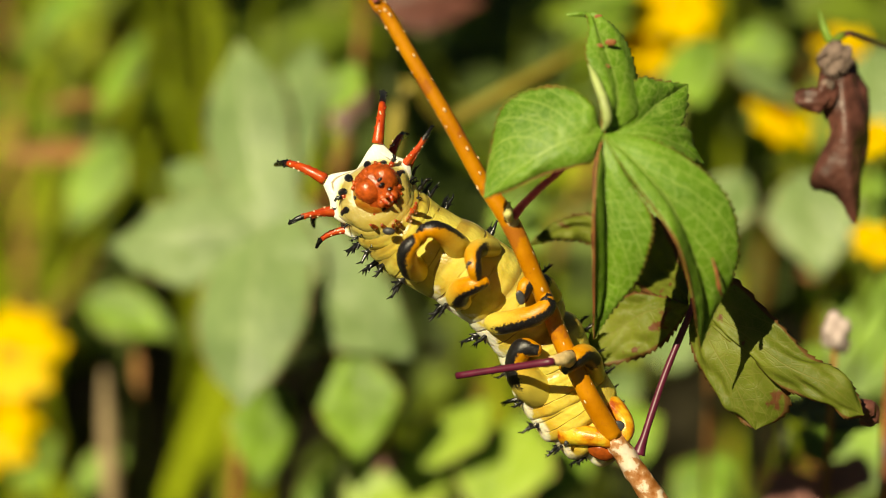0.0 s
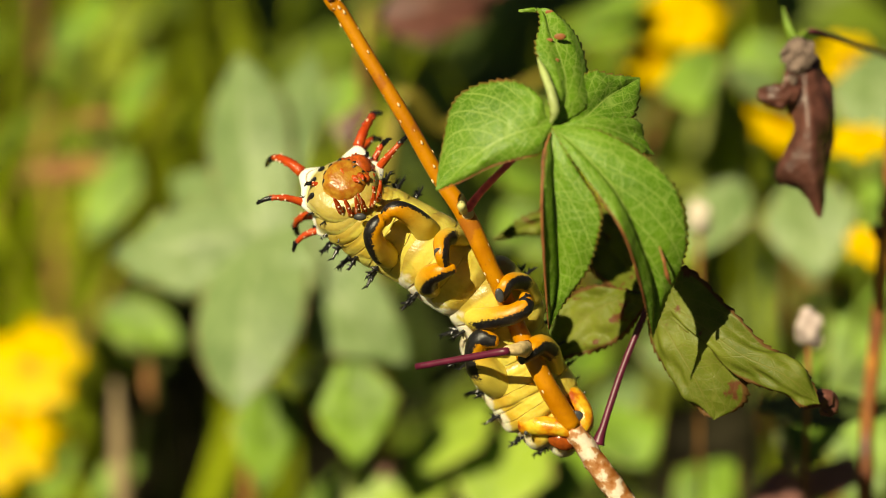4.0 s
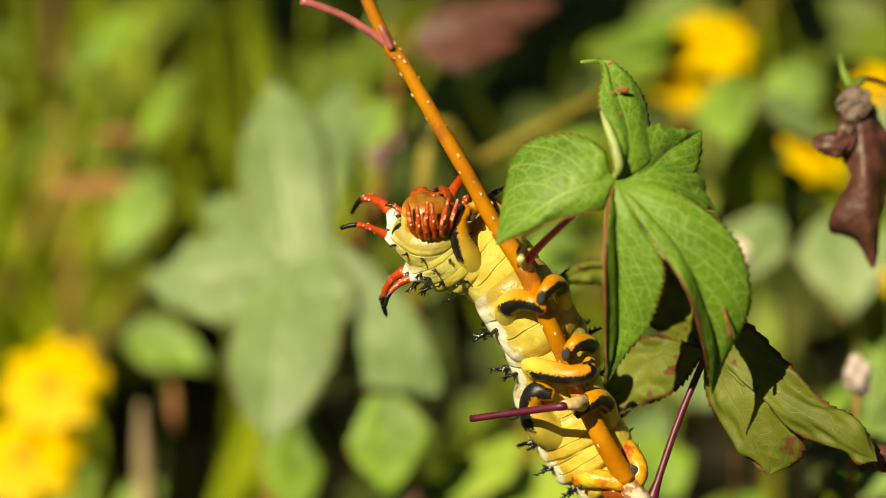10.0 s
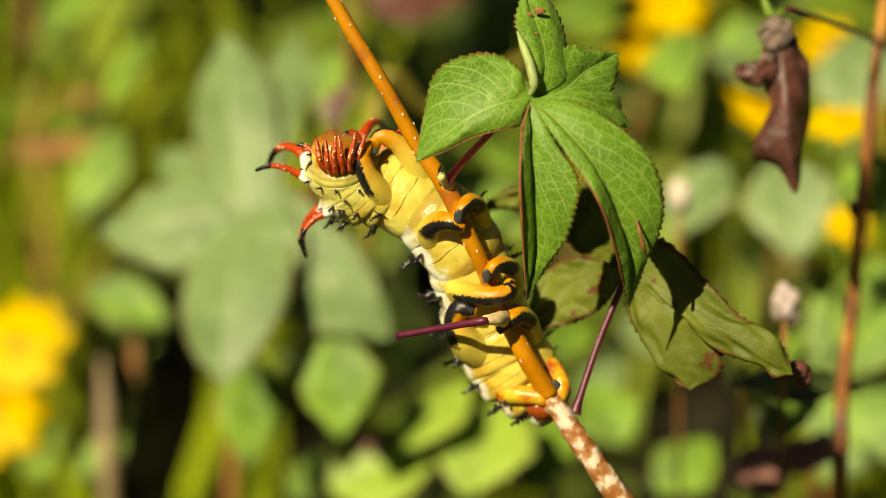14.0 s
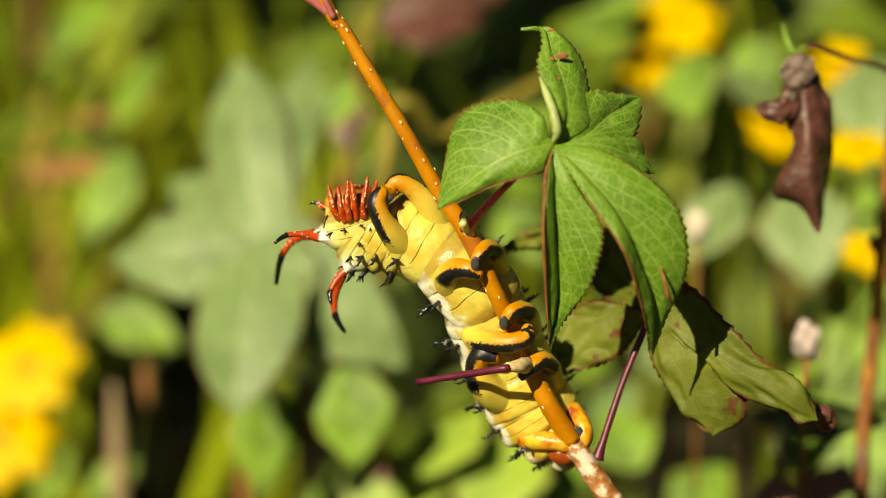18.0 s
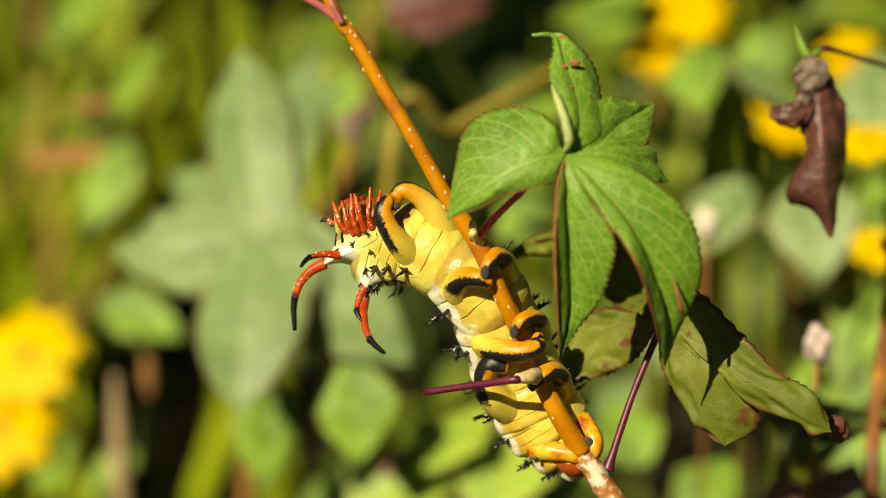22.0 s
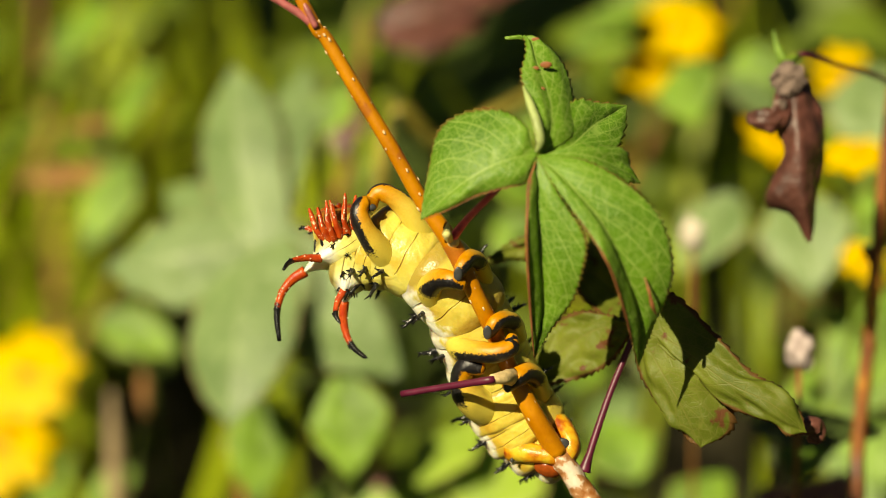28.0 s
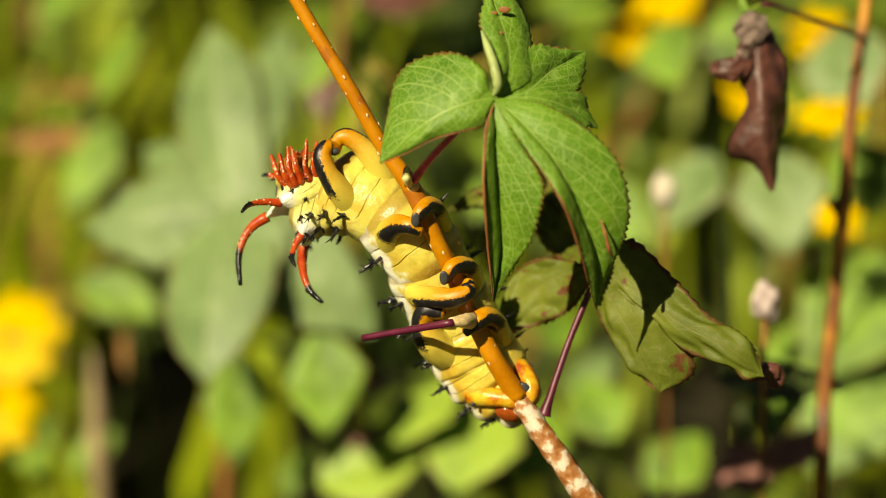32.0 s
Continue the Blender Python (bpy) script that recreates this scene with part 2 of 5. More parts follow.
def skin_material(name, belly, side, back, orange):
    """Caterpillar skin: z is the belly, so colours run round the ring; pale flank, brown crease lines, white horn bases."""
    n = Nodes(name)
    x, y, z = n.split("Object")
    u, v, _ = n.split("UV")
    h = n.math("ADD", n.math("MULTIPLY", z, 78.0), n.math("MULTIPLY", n.math("SUBTRACT", n.noise(190, 3), 0.5), 0.9))
    c = n.ramp(n.math("MULTIPLY_ADD", h, 0.5, 0.5), [(0.06, back), (0.16, side), (0.61, side), (0.69, belly)])
    flush = n.math("MULTIPLY", n.step(n.noise(130, 3), 0.42, 0.7), orange)
    c = n.mix(flush, c, (0.55, 0.25, 0.012))
    c = n.mix(n.math("MULTIPLY", n.step(n.noise(1500, 2), 0.55, 0.75), 0.2), c, (0.58, 0.55, 0.2))
    c = n.mix(n.math("MULTIPLY", n.step(n.noise(240, 2), 0.45, 0.75), 0.35), c, (0.33, 0.31, 0.03))
    dots = n.node("TexVoronoi", Scale=330.0)
    n.link(n.coord.outputs["Object"], dots.inputs["Vector"])
    c = n.mix(n.math("MULTIPLY", n.math("SUBTRACT", 1.0, n.step(dots.outputs["Distance"], 0.05, 0.1)), 0.5), c, (0.62, 0.58, 0.3))
    away = n.math("SQRT", n.math("ADD", n.math("MULTIPLY", y, y), n.math("MULTIPLY", z, z)))
    if name == "skin_collar":
        face = n.step(n.math("ADD", x, n.math("MULTIPLY", n.math("SUBTRACT", n.noise(260, 3), 0.5), 0.004)), 0.0012, 0.0028)
        c = n.mix(face, c, n.ramp(n.noise(420, 3), [(0.4, (0.50, 0.12, 0.012)), (0.6, (0.66, 0.33, 0.04))]))
    if name == "skin_pale_front":
        c = n.mix(n.step(away, 0.0113, 0.0132), c, (0.86, 0.86, 0.76))
    line = n.math("ABSOLUTE", n.math("SUBTRACT", n.math("ADD", u, n.math("MULTIPLY", n.math("SUBTRACT", n.noise(120), 0.5), 0.05)), 0.635))
    crease = n.math("MULTIPLY", n.math("SUBTRACT", 1.0, n.step(line, 0.004, 0.016)), n.step(n.noise(100, 2), 0.42, 0.6))
    fold = n.math("ABSOLUTE", n.math("SUBTRACT", n.math("ADD", u, n.math("MULTIPLY", n.math("SUBTRACT", n.noise(90, 3), 0.5), 0.10)), 0.40))
    fold = n.math("MULTIPLY", n.math("SUBTRACT", 1.0, n.step(fold, 0.003, 0.012)), n.step(n.noise(70, 2), 0.47, 0.6))
    crease = n.math("MAXIMUM", crease, fold)
    ends = n.step(n.math("ABSOLUTE", n.math("SUBTRACT", u, 0.5)), 0.27, 0.34)
    c = n.mix(n.math("MULTIPLY", n.math("MAXIMUM", crease, n.math("MULTIPLY", ends, 0.8)), 0.72), c, (0.20, 0.095, 0.012))
    n.bump(n.math("SUBTRACT", n.math("ADD", n.noise(260, 2), n.math("MULTIPLY", n.noise(1300, 3), 0.2)), crease), 0.6, 0.0009)
    return n.finish(c, 0.34, 0.5, 0.2)


M["skin_mid"] = skin_material("skin_yellow_green", (0.64, 0.54, 0.11), (0.92, 0.91, 0.76), (0.80, 0.80, 0.55), 0.38)
M["skin_rear"] = skin_material("skin_golden", (0.69, 0.54, 0.095), (0.92, 0.90, 0.70), (0.7, 0.68, 0.35), 0.55)
M["skin_collar"] = skin_material("skin_collar", (0.60, 0.26, 0.022), (0.72, 0.62, 0.15), (0.88, 0.88, 0.8), 0.3)
M["skin_fore"] = skin_material("skin_fore", (0.64, 0.55, 0.11), (0.67, 0.60, 0.15), (0.76, 0.73, 0.38), 0.40)
M["skin_front"] = skin_material("skin_pale_front", (0.67, 0.61, 0.16), (0.73, 0.68, 0.25), (0.86, 0.84, 0.72), 0.05)


def foot_material():
    """Orange proleg; UV u runs along it and v round it: a black bristly band down the outer side and round the pad."""
    n = Nodes("proleg_orange_black")
    u, v, _ = n.split("UV")
    wob = n.math("MULTIPLY", n.math("SUBTRACT", n.noise(1500, 3), 0.5), 0.15)
    band = n.math("SUBTRACT", n.math("SUBTRACT", 0.5, n.math("ABSOLUTE", n.math("SUBTRACT", v, 0.5))), wob)
    stripe = n.math("MULTIPLY", n.math("SUBTRACT", 1.0, n.step(band, 0.135, 0.155)), n.step(n.math("ADD", u, wob), 0.16, 0.2))
    stripe = n.math("MULTIPLY", stripe, n.math("SUBTRACT", 1.0, n.step(n.math("ADD", u, wob), 0.8, 0.84)))
    black = n.math("MAXIMUM", stripe, n.step(u, 0.965, 0.975))
    c = n.ramp(n.noise(500), [(0.3, (0.50, 0.185, 0.006)), (0.7, (0.62, 0.27, 0.012))])
    grain = n.step(n.noise(2600, 2), 0.6, 0.75)
    c = n.mix(n.math("MULTIPLY", grain, 0.35), c, (0.72, 0.40, 0.07))
    root = n.step(n.math("ADD", u, n.math("MULTIPLY", wob, 0.8)), 0.08, 0.46)
    c = n.mix(root, (0.70, 0.58, 0.10), c)
    c = n.mix(black, c, n.mix(grain, (0.008, 0.007, 0.008), (0.12, 0.11, 0.12)))
    n.bump(n.noise(3000, 2), 0.5, 0.0002)
    return n.finish(c, 0.36, 0.5, 0.05)


def clasper_material():
    """Golden skin of the tail end, flushed red-brown in patches."""
    n = Nodes("rear_clasper")
    c = n.ramp(n.noise(170, 4), [(0.34, (0.64, 0.45, 0.04)), (0.47, (0.60, 0.25, 0.015)), (0.58, (0.34, 0.06, 0.01))])
    n.bump(n.noise(900, 3), 0.5, 0.0005)
    return n.finish(c, 0.3, 0.6)


def horn_material(name="horn_red_black", start=0.60, shade=(0.006, 0.006, 0.007), pale=0.0):
    """Red horn with pale warts and a dark tip; UV u runs along it. pale: strength of painted highlight streaks."""
    n = Nodes(name)
    u, v, _ = n.split("UV")
    tip = n.step(n.math("ADD", u, n.math("MULTIPLY", n.math("SUBTRACT", n.noise(700), 0.5), 0.2)), start, start + 0.06)
    c = n.ramp(n.noise(350), [(0.3, (0.40, 0.030, 0.009)), (0.7, (0.56, 0.085, 0.014))])
    # cream streaks paint the highlights of a glossy surface
    c = n.mix(n.math("MULTIPLY", n.step(n.noise(620, 4), 0.55, 0.68), pale), c, (0.80, 0.58, 0.36))
    c = n.mix(tip, c, shade)
    n.bump(n.noise(1800), 0.5, 0.0003)
    return n.finish(c, 0.25, 0.6)


M["clasper"] = clasper_material()
M["tail"] = plain("tail_red_brown", (0.36, 0.07, 0.012), 0.2, 0.6, 240, 0.6, 0.0004)
M["foot"], M["horn"] = foot_material(), horn_material()
M["black"] = plain("black_spine", (0.008, 0.008, 0.01), 0.28, 0.3, 900, 0.6)
M["grey_plate"] = plain("dark_grey_plate", (0.05, 0.052, 0.056), 0.45, 0.4, 500)
# Pale colour on small bumps, painted in place of their glints.
M["glint_wart"] = plain("wart_glint_tone", (0.85, 0.62, 0.42), 0.3, 0.2, 900)
M["head_red"] = plain("head_red", (0.44, 0.075, 0.014), 0.25, 0.55, 520, 0.5, 0.0004)
M["leg_red"] = horn_material("leg_red", 0.88, (0.10, 0.09, 0.09), 0.75)


# ---- shapes ----
def link_mesh(name, bm, material, parent=None, smooth=True):
    mesh = bpy.data.meshes.new(name)
    for f in bm.faces:
        f.smooth = smooth
    bm.to_mesh(mesh)
    bm.free()
    for m in material if isinstance(material, (list, tuple)) else [material]:
        mesh.materials.append(m)
    ob = new(name, mesh)
    ob.parent = parent
    return ob


def part(name, bm, material, parent, label=""):
    return tagged(link_mesh(name, bm, material, parent), label)


def thing(name, at, label, category, group=""):
    ob = new(name)
    ob.empty_display_size = 0.01
    ob.location = at
    return tagged(ob, label, category, group)


def smooth_line(points, steps):
    """A Catmull-Rom line through the points."""
    pts = [Vector(p) for p in points]
    pts = [pts[0] * 2 - pts[1]] + pts + [pts[-1] * 2 - pts[-2]]
    out = []
    for i in range(1, len(pts) - 2):
        a, b, c, d = pts[i - 1:i + 3]
        for k in range(steps):
            t = k / steps
            out.append(0.5 * (2 * b + (c - a) * t + (2 * a - 5 * b + 4 * c - d) * t * t + (3 * b - a - 3 * c + d) * t ** 3))
    out.append(pts[-2])
    return out


def tube(bm, points, radii, steps=6, sides=10, wobble=0.0, up=None):
    """A tapering round tube along a smooth line, with UV along and around it."""
    line = smooth_line(points, steps)
    n = len(line)
    uv = bm.loops.layers.uv.verify()
    rings = []
    ref = Vector(up) if up else Vector((0.31, 0.17, 0.93))
    for i, p in enumerate(line):
        d = (line[min(i + 1, n - 1)] - line[max(i - 1, 0)]).normalized()
        a = (ref - d * d.dot(ref)).normalized()
        b = d.cross(a)
        s = i / (n - 1) * (len(radii) - 1)
        k = min(int(s), len(radii) - 2)
        r = radii[k] + (radii[k + 1] - radii[k]) * (s - k)
        ring = []
        for j in range(sides):
            q = 2 * math.pi * j / sides
            rr = r * (1 + wobble * noise.noise(p * 300 + Vector((q, q * 2, 0))))
            ring.append(bm.verts.new(p + (a * math.cos(q) + b * math.sin(q)) * rr))
        rings.append(ring)
    for i in range(n - 1):
        for j in range(sides):
            k = (j + 1) % sides
            f = bm.faces.new((rings[i][j], rings[i][k], rings[i + 1][k], rings[i + 1][j]))
            for loop, (uu, vv) in zip(f.loops, ((i, j), (i, j + 1), (i + 1, j + 1), (i + 1, j))):
                loop[uv].uv = (uu / (n - 1), vv / sides)
    for ring, flip, uu in ((rings[0], True, 0.0), (rings[-1], False, 1.0)):
        f = bm.faces.new(list(reversed(ring)) if flip else ring)
        for loop in f.loops:
            loop[uv].uv = (uu, 0.5)
    return bm


def ball(bm, at, r, squash=(1, 1, 1), sides=12):
    m = Matrix.Translation(at) @ Matrix.Diagonal((r * squash[0], r * squash[1], r * squash[2], 1))
    bmesh.ops.create_uvsphere(bm, u_segments=sides, v_segments=max(5, sides // 2), radius=1, matrix=m)
    return bm


def lobe(bm, rib, left, right, thick, teeth=16, power=0.62, peak=0.42, fine=8, taper=1.7, crumple=0.0009):
    """One leaf lobe along its midrib. left, right: vectors from the rib to the margin at the widest place."""
    line = smooth_line(rib, fine)
    n, cols = len(line), 8
    uv = bm.loops.layers.uv.verify()
    left, right = Vector(left), Vector(right)
    grid = []
    for i, p in enumerate(line):
        u = i / (n - 1)
        w = (u / peak) ** power if u < peak else max(0.0, 1 - ((u - peak) / (1 - peak)) ** taper)
        w = max(w, 0.004)
        row = []
        for j in range(-cols, cols + 1):
            v = j / cols
            side = right if v > 0 else left
            tooth = 1 + (0.09 * (0.5 - (u * teeth) % 1.0) if abs(v) == 1 else 0)
            sag = Vector((0, 0, -0.10 * side.length * v * v))
            pucker = crumple * noise.noise(Vector((u * 7, v * 3, p.x * 50))) * (1 + 0.5 * abs(v))
            row.append(bm.verts.new(p + (side * abs(v) * tooth + sag) * w + Vector((0, pucker, pucker))))
        grid.append(row)
    for i in range(n - 1):
        for j in range(2 * cols):
            f = bm.faces.new((grid[i][j], grid[i][j + 1], grid[i + 1][j + 1], grid[i + 1][j]))
            for loop, (a, b) in zip(f.loops, ((i, j), (i, j + 1), (i + 1, j + 1), (i + 1, j))):
                loop[uv].uv = (a / (n - 1), b / cols - 1)
    return bm


def thicken(ob, t=0.0003):
    m = ob.modifiers.new("thickness", "SOLIDIFY")
    m.thickness = t
    return ob


def facing(at, normal, tip, roll=0.0):
    """A pose whose z is the normal and whose x runs towards the tip."""
    z = Vector(normal).normalized()
    x = Vector(tip)
    x = (x - z * z.dot(x)).normalized()
    m = Matrix((x, z.cross(x), z)).transposed().to_4x4()
    return Matrix.Translation(at) @ m @ Matrix.Rotation(roll, 4, "X")


def blade_leaf(size, width, droop=0.2, seed=0):
    """A simple pointed leaf along +x."""
    rng = random.Random(seed)
    bm = bmesh.new()
    rib = [Vector((size * t, 0.04 * size * math.sin(t * 3 + seed), -droop * size * t * t)) for t in (0, 0.33, 0.66, 1.0)]
    w = size * width
    lobe(bm, rib, Vector((0, w, rng.uniform(0, 0.3) * w)), Vector((0, -w, rng.uniform(0, 0.3) * w)), 0, 20, 0.6, 0.4)
    return bm


# ---- ground ----
def ground():
    bm = bmesh.new()
    n = 60
    rows = []
    for i in range(n + 1):
        r = []
        for j in range(n + 1):
            x = math.copysign(abs(i / n * 2 - 1) ** 4 * 600, i / n * 2 - 1) + (i / n * 2 - 1) * 2
            y = math.copysign(abs(j / n * 2 - 1) ** 4 * 600, j / n * 2 - 1) + (j / n * 2 - 1) * 2 + 1.5
            z = 0.03 * noise.noise(Vector((x * 2, y * 2, 0)))
            r.append(bm.verts.new((x, y, z)))
        rows.append(r)
    for i in range(n):
        for j in range(n):
            bm.faces.new((rows[i][j], rows[i + 1][j], rows[i + 1][j + 1], rows[i][j + 1]))
    return tagged(link_mesh("ground", bm, M["soil"]), "soil under weeds and grass, darkened to stand for shade", "ground", kind="structure")


ground()

def added_shade_tree():
    """An unseen tree, added out of view so that its crown keeps the ground behind the weeds in shade."""
    rng = random.Random(3)
    foot = Vector((-2.7, 0.8, 0))
    tree = thing("tree", foot, "unseen broad leafy tree added to shade the ground behind", "tree")
    crown = Vector((-1.76, 0.3, 3.0))
    fork = Vector((.25, -.2, 1.9))
    part("trunk", tube(bmesh.new(), [(0, 0, -.1), (.05, -.03, .8), fork], [.11, .09, .075], 8, 14, .1), M["tree_bark"], tree)
    ends = []
    for k in range(7):
        a = k * 2.4
        e = crown - foot + Vector((math.cos(a) * .75, math.sin(a) * .75, rng.uniform(-.15, .25)))
        ends.append(e)
        part("limb", tube(bmesh.new(), [fork - Vector((0, 0, .1)), (fork + e) * .5 + Vector((0, 0, .12)), e], [.05, .03, .012], 6, 9, .1), M["tree_bark"], tree)
    verts, faces = [], []
    for k in range(5200):
        a, q = rng.uniform(0, 6.283), rng.random() ** .5
        edge = 1 + .12 * math.sin(5 * a) + .08 * math.sin(9 * a + 1)
        c = crown - foot + Vector((math.cos(a) * q * 1.2 * edge, math.sin(a) * q * 1.12 * edge, rng.uniform(-.35, .45) * (1 - .6 * q * q)))
        small_leaf(verts, faces, rng, c, rng.uniform(.10, .17), 1)
    mesh = bpy.data.meshes.new("crown")
    mesh.from_pydata([tuple(v) for v in verts], [], faces)
    mesh.materials.append(M["herb"])
    ob = new("crown", mesh)
    ob.parent = tree


# ---- the twig and its leaves ----
twig = thing("sweetgum_twig", (0.0592, 0.5403, 0.4626), "orange-barked sweetgum twig with green and browning star-shaped leaves", "twig")
BASE = twig.location.copy()


def rel(points, base=None):
    b = BASE if base is None else base
    return [Vector(p) - b for p in points]


STEM = [(-0.0441, 0.5711, 0.6438), (-0.0331, 0.5663, 0.6218), (-0.0296, 0.5658, 0.6175), (-0.0215, 0.5630, 0.6039), (-0.0104, 0.5586, 0.5859), (-0.0009, 0.5557, 0.5692), (0.0078, 0.5532, 0.5566), (0.0157, 0.5513, 0.5396), (0.0206, 0.5530, 0.5282), (0.0251, 0.5517, 0.5174), (0.0334, 0.5481, 0.5016), (0.0412, 0.5475, 0.4882)]
OLD = [(0.0412, 0.5475, 0.4882), (0.0484, 0.5447, 0.4777), (0.0593, 0.5412, 0.4622), (0.0762, 0.5377, 0.4381), (0.0955, 0.5341, 0.4047)]
part("stem", tube(bmesh.new(), rel(STEM), [.0018, .002, .0021, .0022, .0023, .0024, .003, .0027, .0028, .0029, .0031, .0033], 8, 16, 0.05), M["bark"], twig, "orange young bark")
low = Vector(OLD[-1])
part("old_stem", tube(bmesh.new(), rel(OLD + [low + Vector((.03, .02, -.15)), (low.x + .05, low.y + .04, -.02)]), [.0033, .0037, .004, .0045, .006, .008], 8, 16, 0.18), M["old_bark"], twig, "peeling whitish older bark")


def lenticels():
    rng = random.Random(4)
    line = smooth_line(rel(STEM), 14)
    for i in range(14, len(line) - 1, 3):
        p, d = line[i], (line[i + 1] - line[i - 1]).normalized()
        f = Vector((0.0000, -0.9397, 0.3420))
        f = (f - d * d.dot(f)).normalized()
        q = rng.choice((-1.25, -.9, -.2, .5, .9, 1.25)) + rng.uniform(-.2, .2)
        out = d.cross(f) * math.sin(q) + f * math.cos(q)
        r = .0021 + .0009 * i / len(line)
        bm = ball(bmesh.new(), (0, 0, 0), 0.00025 * rng.uniform(.5, 1.6), (2.1, 1, .7), 8)
        ob = part("lenticel", bm, M["lenticel"], twig)
        ob.matrix_local = facing(p + out * r, out, d)


lenticels()
part("petiole", tube(bmesh.new(), rel([(0.0079, 0.5517, 0.5583), (0.0120, 0.5488, 0.5649), (0.0165, 0.5447, 0.5713), (0.0209, 0.5405, 0.5773), (0.0271, 0.5400, 0.5843), (0.0318, 0.5440, 0.5868)]), [.0016, .0012, .0011, .001, .0009, .0003], 6, 10), M["petiole_red"], twig, "crimson leaf stalk")
part("petiole", tube(bmesh.new(), rel([(0.0205, 0.5364, 0.5186), (0.0181, 0.5356, 0.5186), (0.0053, 0.5419, 0.5137), (-0.0077, 0.5476, 0.5089)]), [.0014, .0012, .00105, .00105], 6, 10, 0.1), M["petiole"], twig, "bare dark purple leaf stalk")
part("petiole", tube(bmesh.new(), rel([(0.0494, 0.5475, 0.4823), (0.0511, 0.5493, 0.4874), (0.0576, 0.5576, 0.5043), (0.0664, 0.5665, 0.5230), (0.0674, 0.5686, 0.5257)]), [.0022, .0012, .0011, .0011, .0013], 6, 10, 0.1), M["petiole"], twig, "dark purple leaf stalk")
part("petiole", tube(bmesh.new(), rel([(-0.0331, 0.5663, 0.6218), (-0.0375, 0.5664, 0.6251), (-0.0476, 0.5675, 0.6309), (-0.0593, 0.5669, 0.6352)]), [.0018, .0013, .0012, .0012], 6, 10, 0.1), M["shoot"], twig, "pinkish brown side shoot")
part("petiole_base", tube(bmesh.new(), rel([(0.0263, 0.5448, 0.5159), (0.0235, 0.5390, 0.5182), (0.0198, 0.5361, 0.5187)]), [.0026, .0020, .0015], 6, 12, 0.25), M["scar"], twig, "cream-coloured base of the bare leaf stalk")
part("leaf_scar", ball(bmesh.new(), Vector((0.0084, 0.5510, 0.5577)) - BASE, .0018, (1.1, .8, 1), 14), M["scar"], twig, "swollen cream-coloured leaf base")
part("bud", tube(bmesh.new(), rel([(0.0074, 0.5492, 0.5590), (0.0066, 0.5468, 0.5622), (0.0070, 0.5462, 0.5658)]), [.0012, .0015, .0002], 6, 8), M["bud"], twig, "small yellow-green bud")
part("bud", tube(bmesh.new(), rel([(-0.0323, 0.5640, 0.6213), (-0.0349, 0.5657, 0.6261), (-0.0374, 0.5675, 0.6309)]), [.0010, .0011, .0003], 6, 8), M["shoot"], twig, "pinkish brown bud")


def loft_lobe(bm, rib, left, right, teeth, crumple, rows=150, cols=10):
    """A leaf lobe spanned between its midrib and its two margins, which meet at the tip; toothed, puckered between the veins."""
    uv = bm.loops.layers.uv.verify()
    curves = []
    for c in (left, rib, right):
        line = smooth_line(c, 24)
        last = len(line) - 1
        at = [k / (rows - 1) * last for k in range(rows)]
        curves.append([line[int(x)].lerp(line[min(int(x) + 1, last)], x - int(x)) for x in at])
    seed = rib[0][0] * 90 + rib[-1][2] * 70
    grid = []
    for i in range(rows):
        u = i / (rows - 1)
        a, m, b = (c[i] for c in curves)
        fade = min(1, 6 * u, 5 * (1 - u) + .15)
        row = []
        for j in range(-cols, cols + 1):
            v = abs(j) / cols
            edge = a if j < 0 else b
            p = m.lerp(edge, v)
            ease = 1.0
            if abs(j) == cols:
                saw = (u * teeth + .15 * noise.noise(Vector((u * 9, seed, j)))) % 1.0
                p += (edge - m).normalized() * (.00105 * (saw - .45)) * fade * (1 + .4 * noise.noise(Vector((u * 14, j, seed))))
                ease = .6
            out = (edge - m).cross(curves[1][min(i + 1, rows - 1)] - curves[1][max(i - 1, 0)])
            out = out.normalized() if out.length > 1e-12 else Vector((0, -1, 0))
            if out.y > 0:
                out = -out
            pucker = crumple * noise.noise(Vector((u * 6 + seed, v * 2.5 * (1 if j > 0 else -1), seed)))
            fine = .00018 * noise.noise(p * 420)
            bulge = .0011 * math.sin(math.pi * v) * fade
            row.append(bm.verts.new(p + out * (pucker * v + fine + bulge) * fade * ease))
        grid.append(row)
    for i in range(rows - 1):
        for j in range(2 * cols):
            f = bm.faces.new((grid[i][j], grid[i][j + 1], grid[i + 1][j + 1], grid[i + 1][j]))
            for loop, (p, q) in zip(f.loops, ((i, j), (i, j + 1), (i + 1, j + 1), (i + 1, j))):
                loop[uv].uv = (p / (rows - 1), q / cols - 1)


def leaf_of(lobes, material, label, crumple=0.0009, t=0.0003):
    bm = bmesh.new()
    for rib, left, right, teeth in lobes:
        loft_lobe(bm, rel(rib), rel(left), rel(right), teeth, crumple)
    return thicken(part("leaf", bm, material, twig, label), t)


def mm(x, away, up):
    """Millimetres right, away and up along the line of sight's slope, as a world vector."""
    return Vector((x, away * 0.9397 + up * 0.3420, -away * 0.3420 + up * 0.9397)) * 0.001


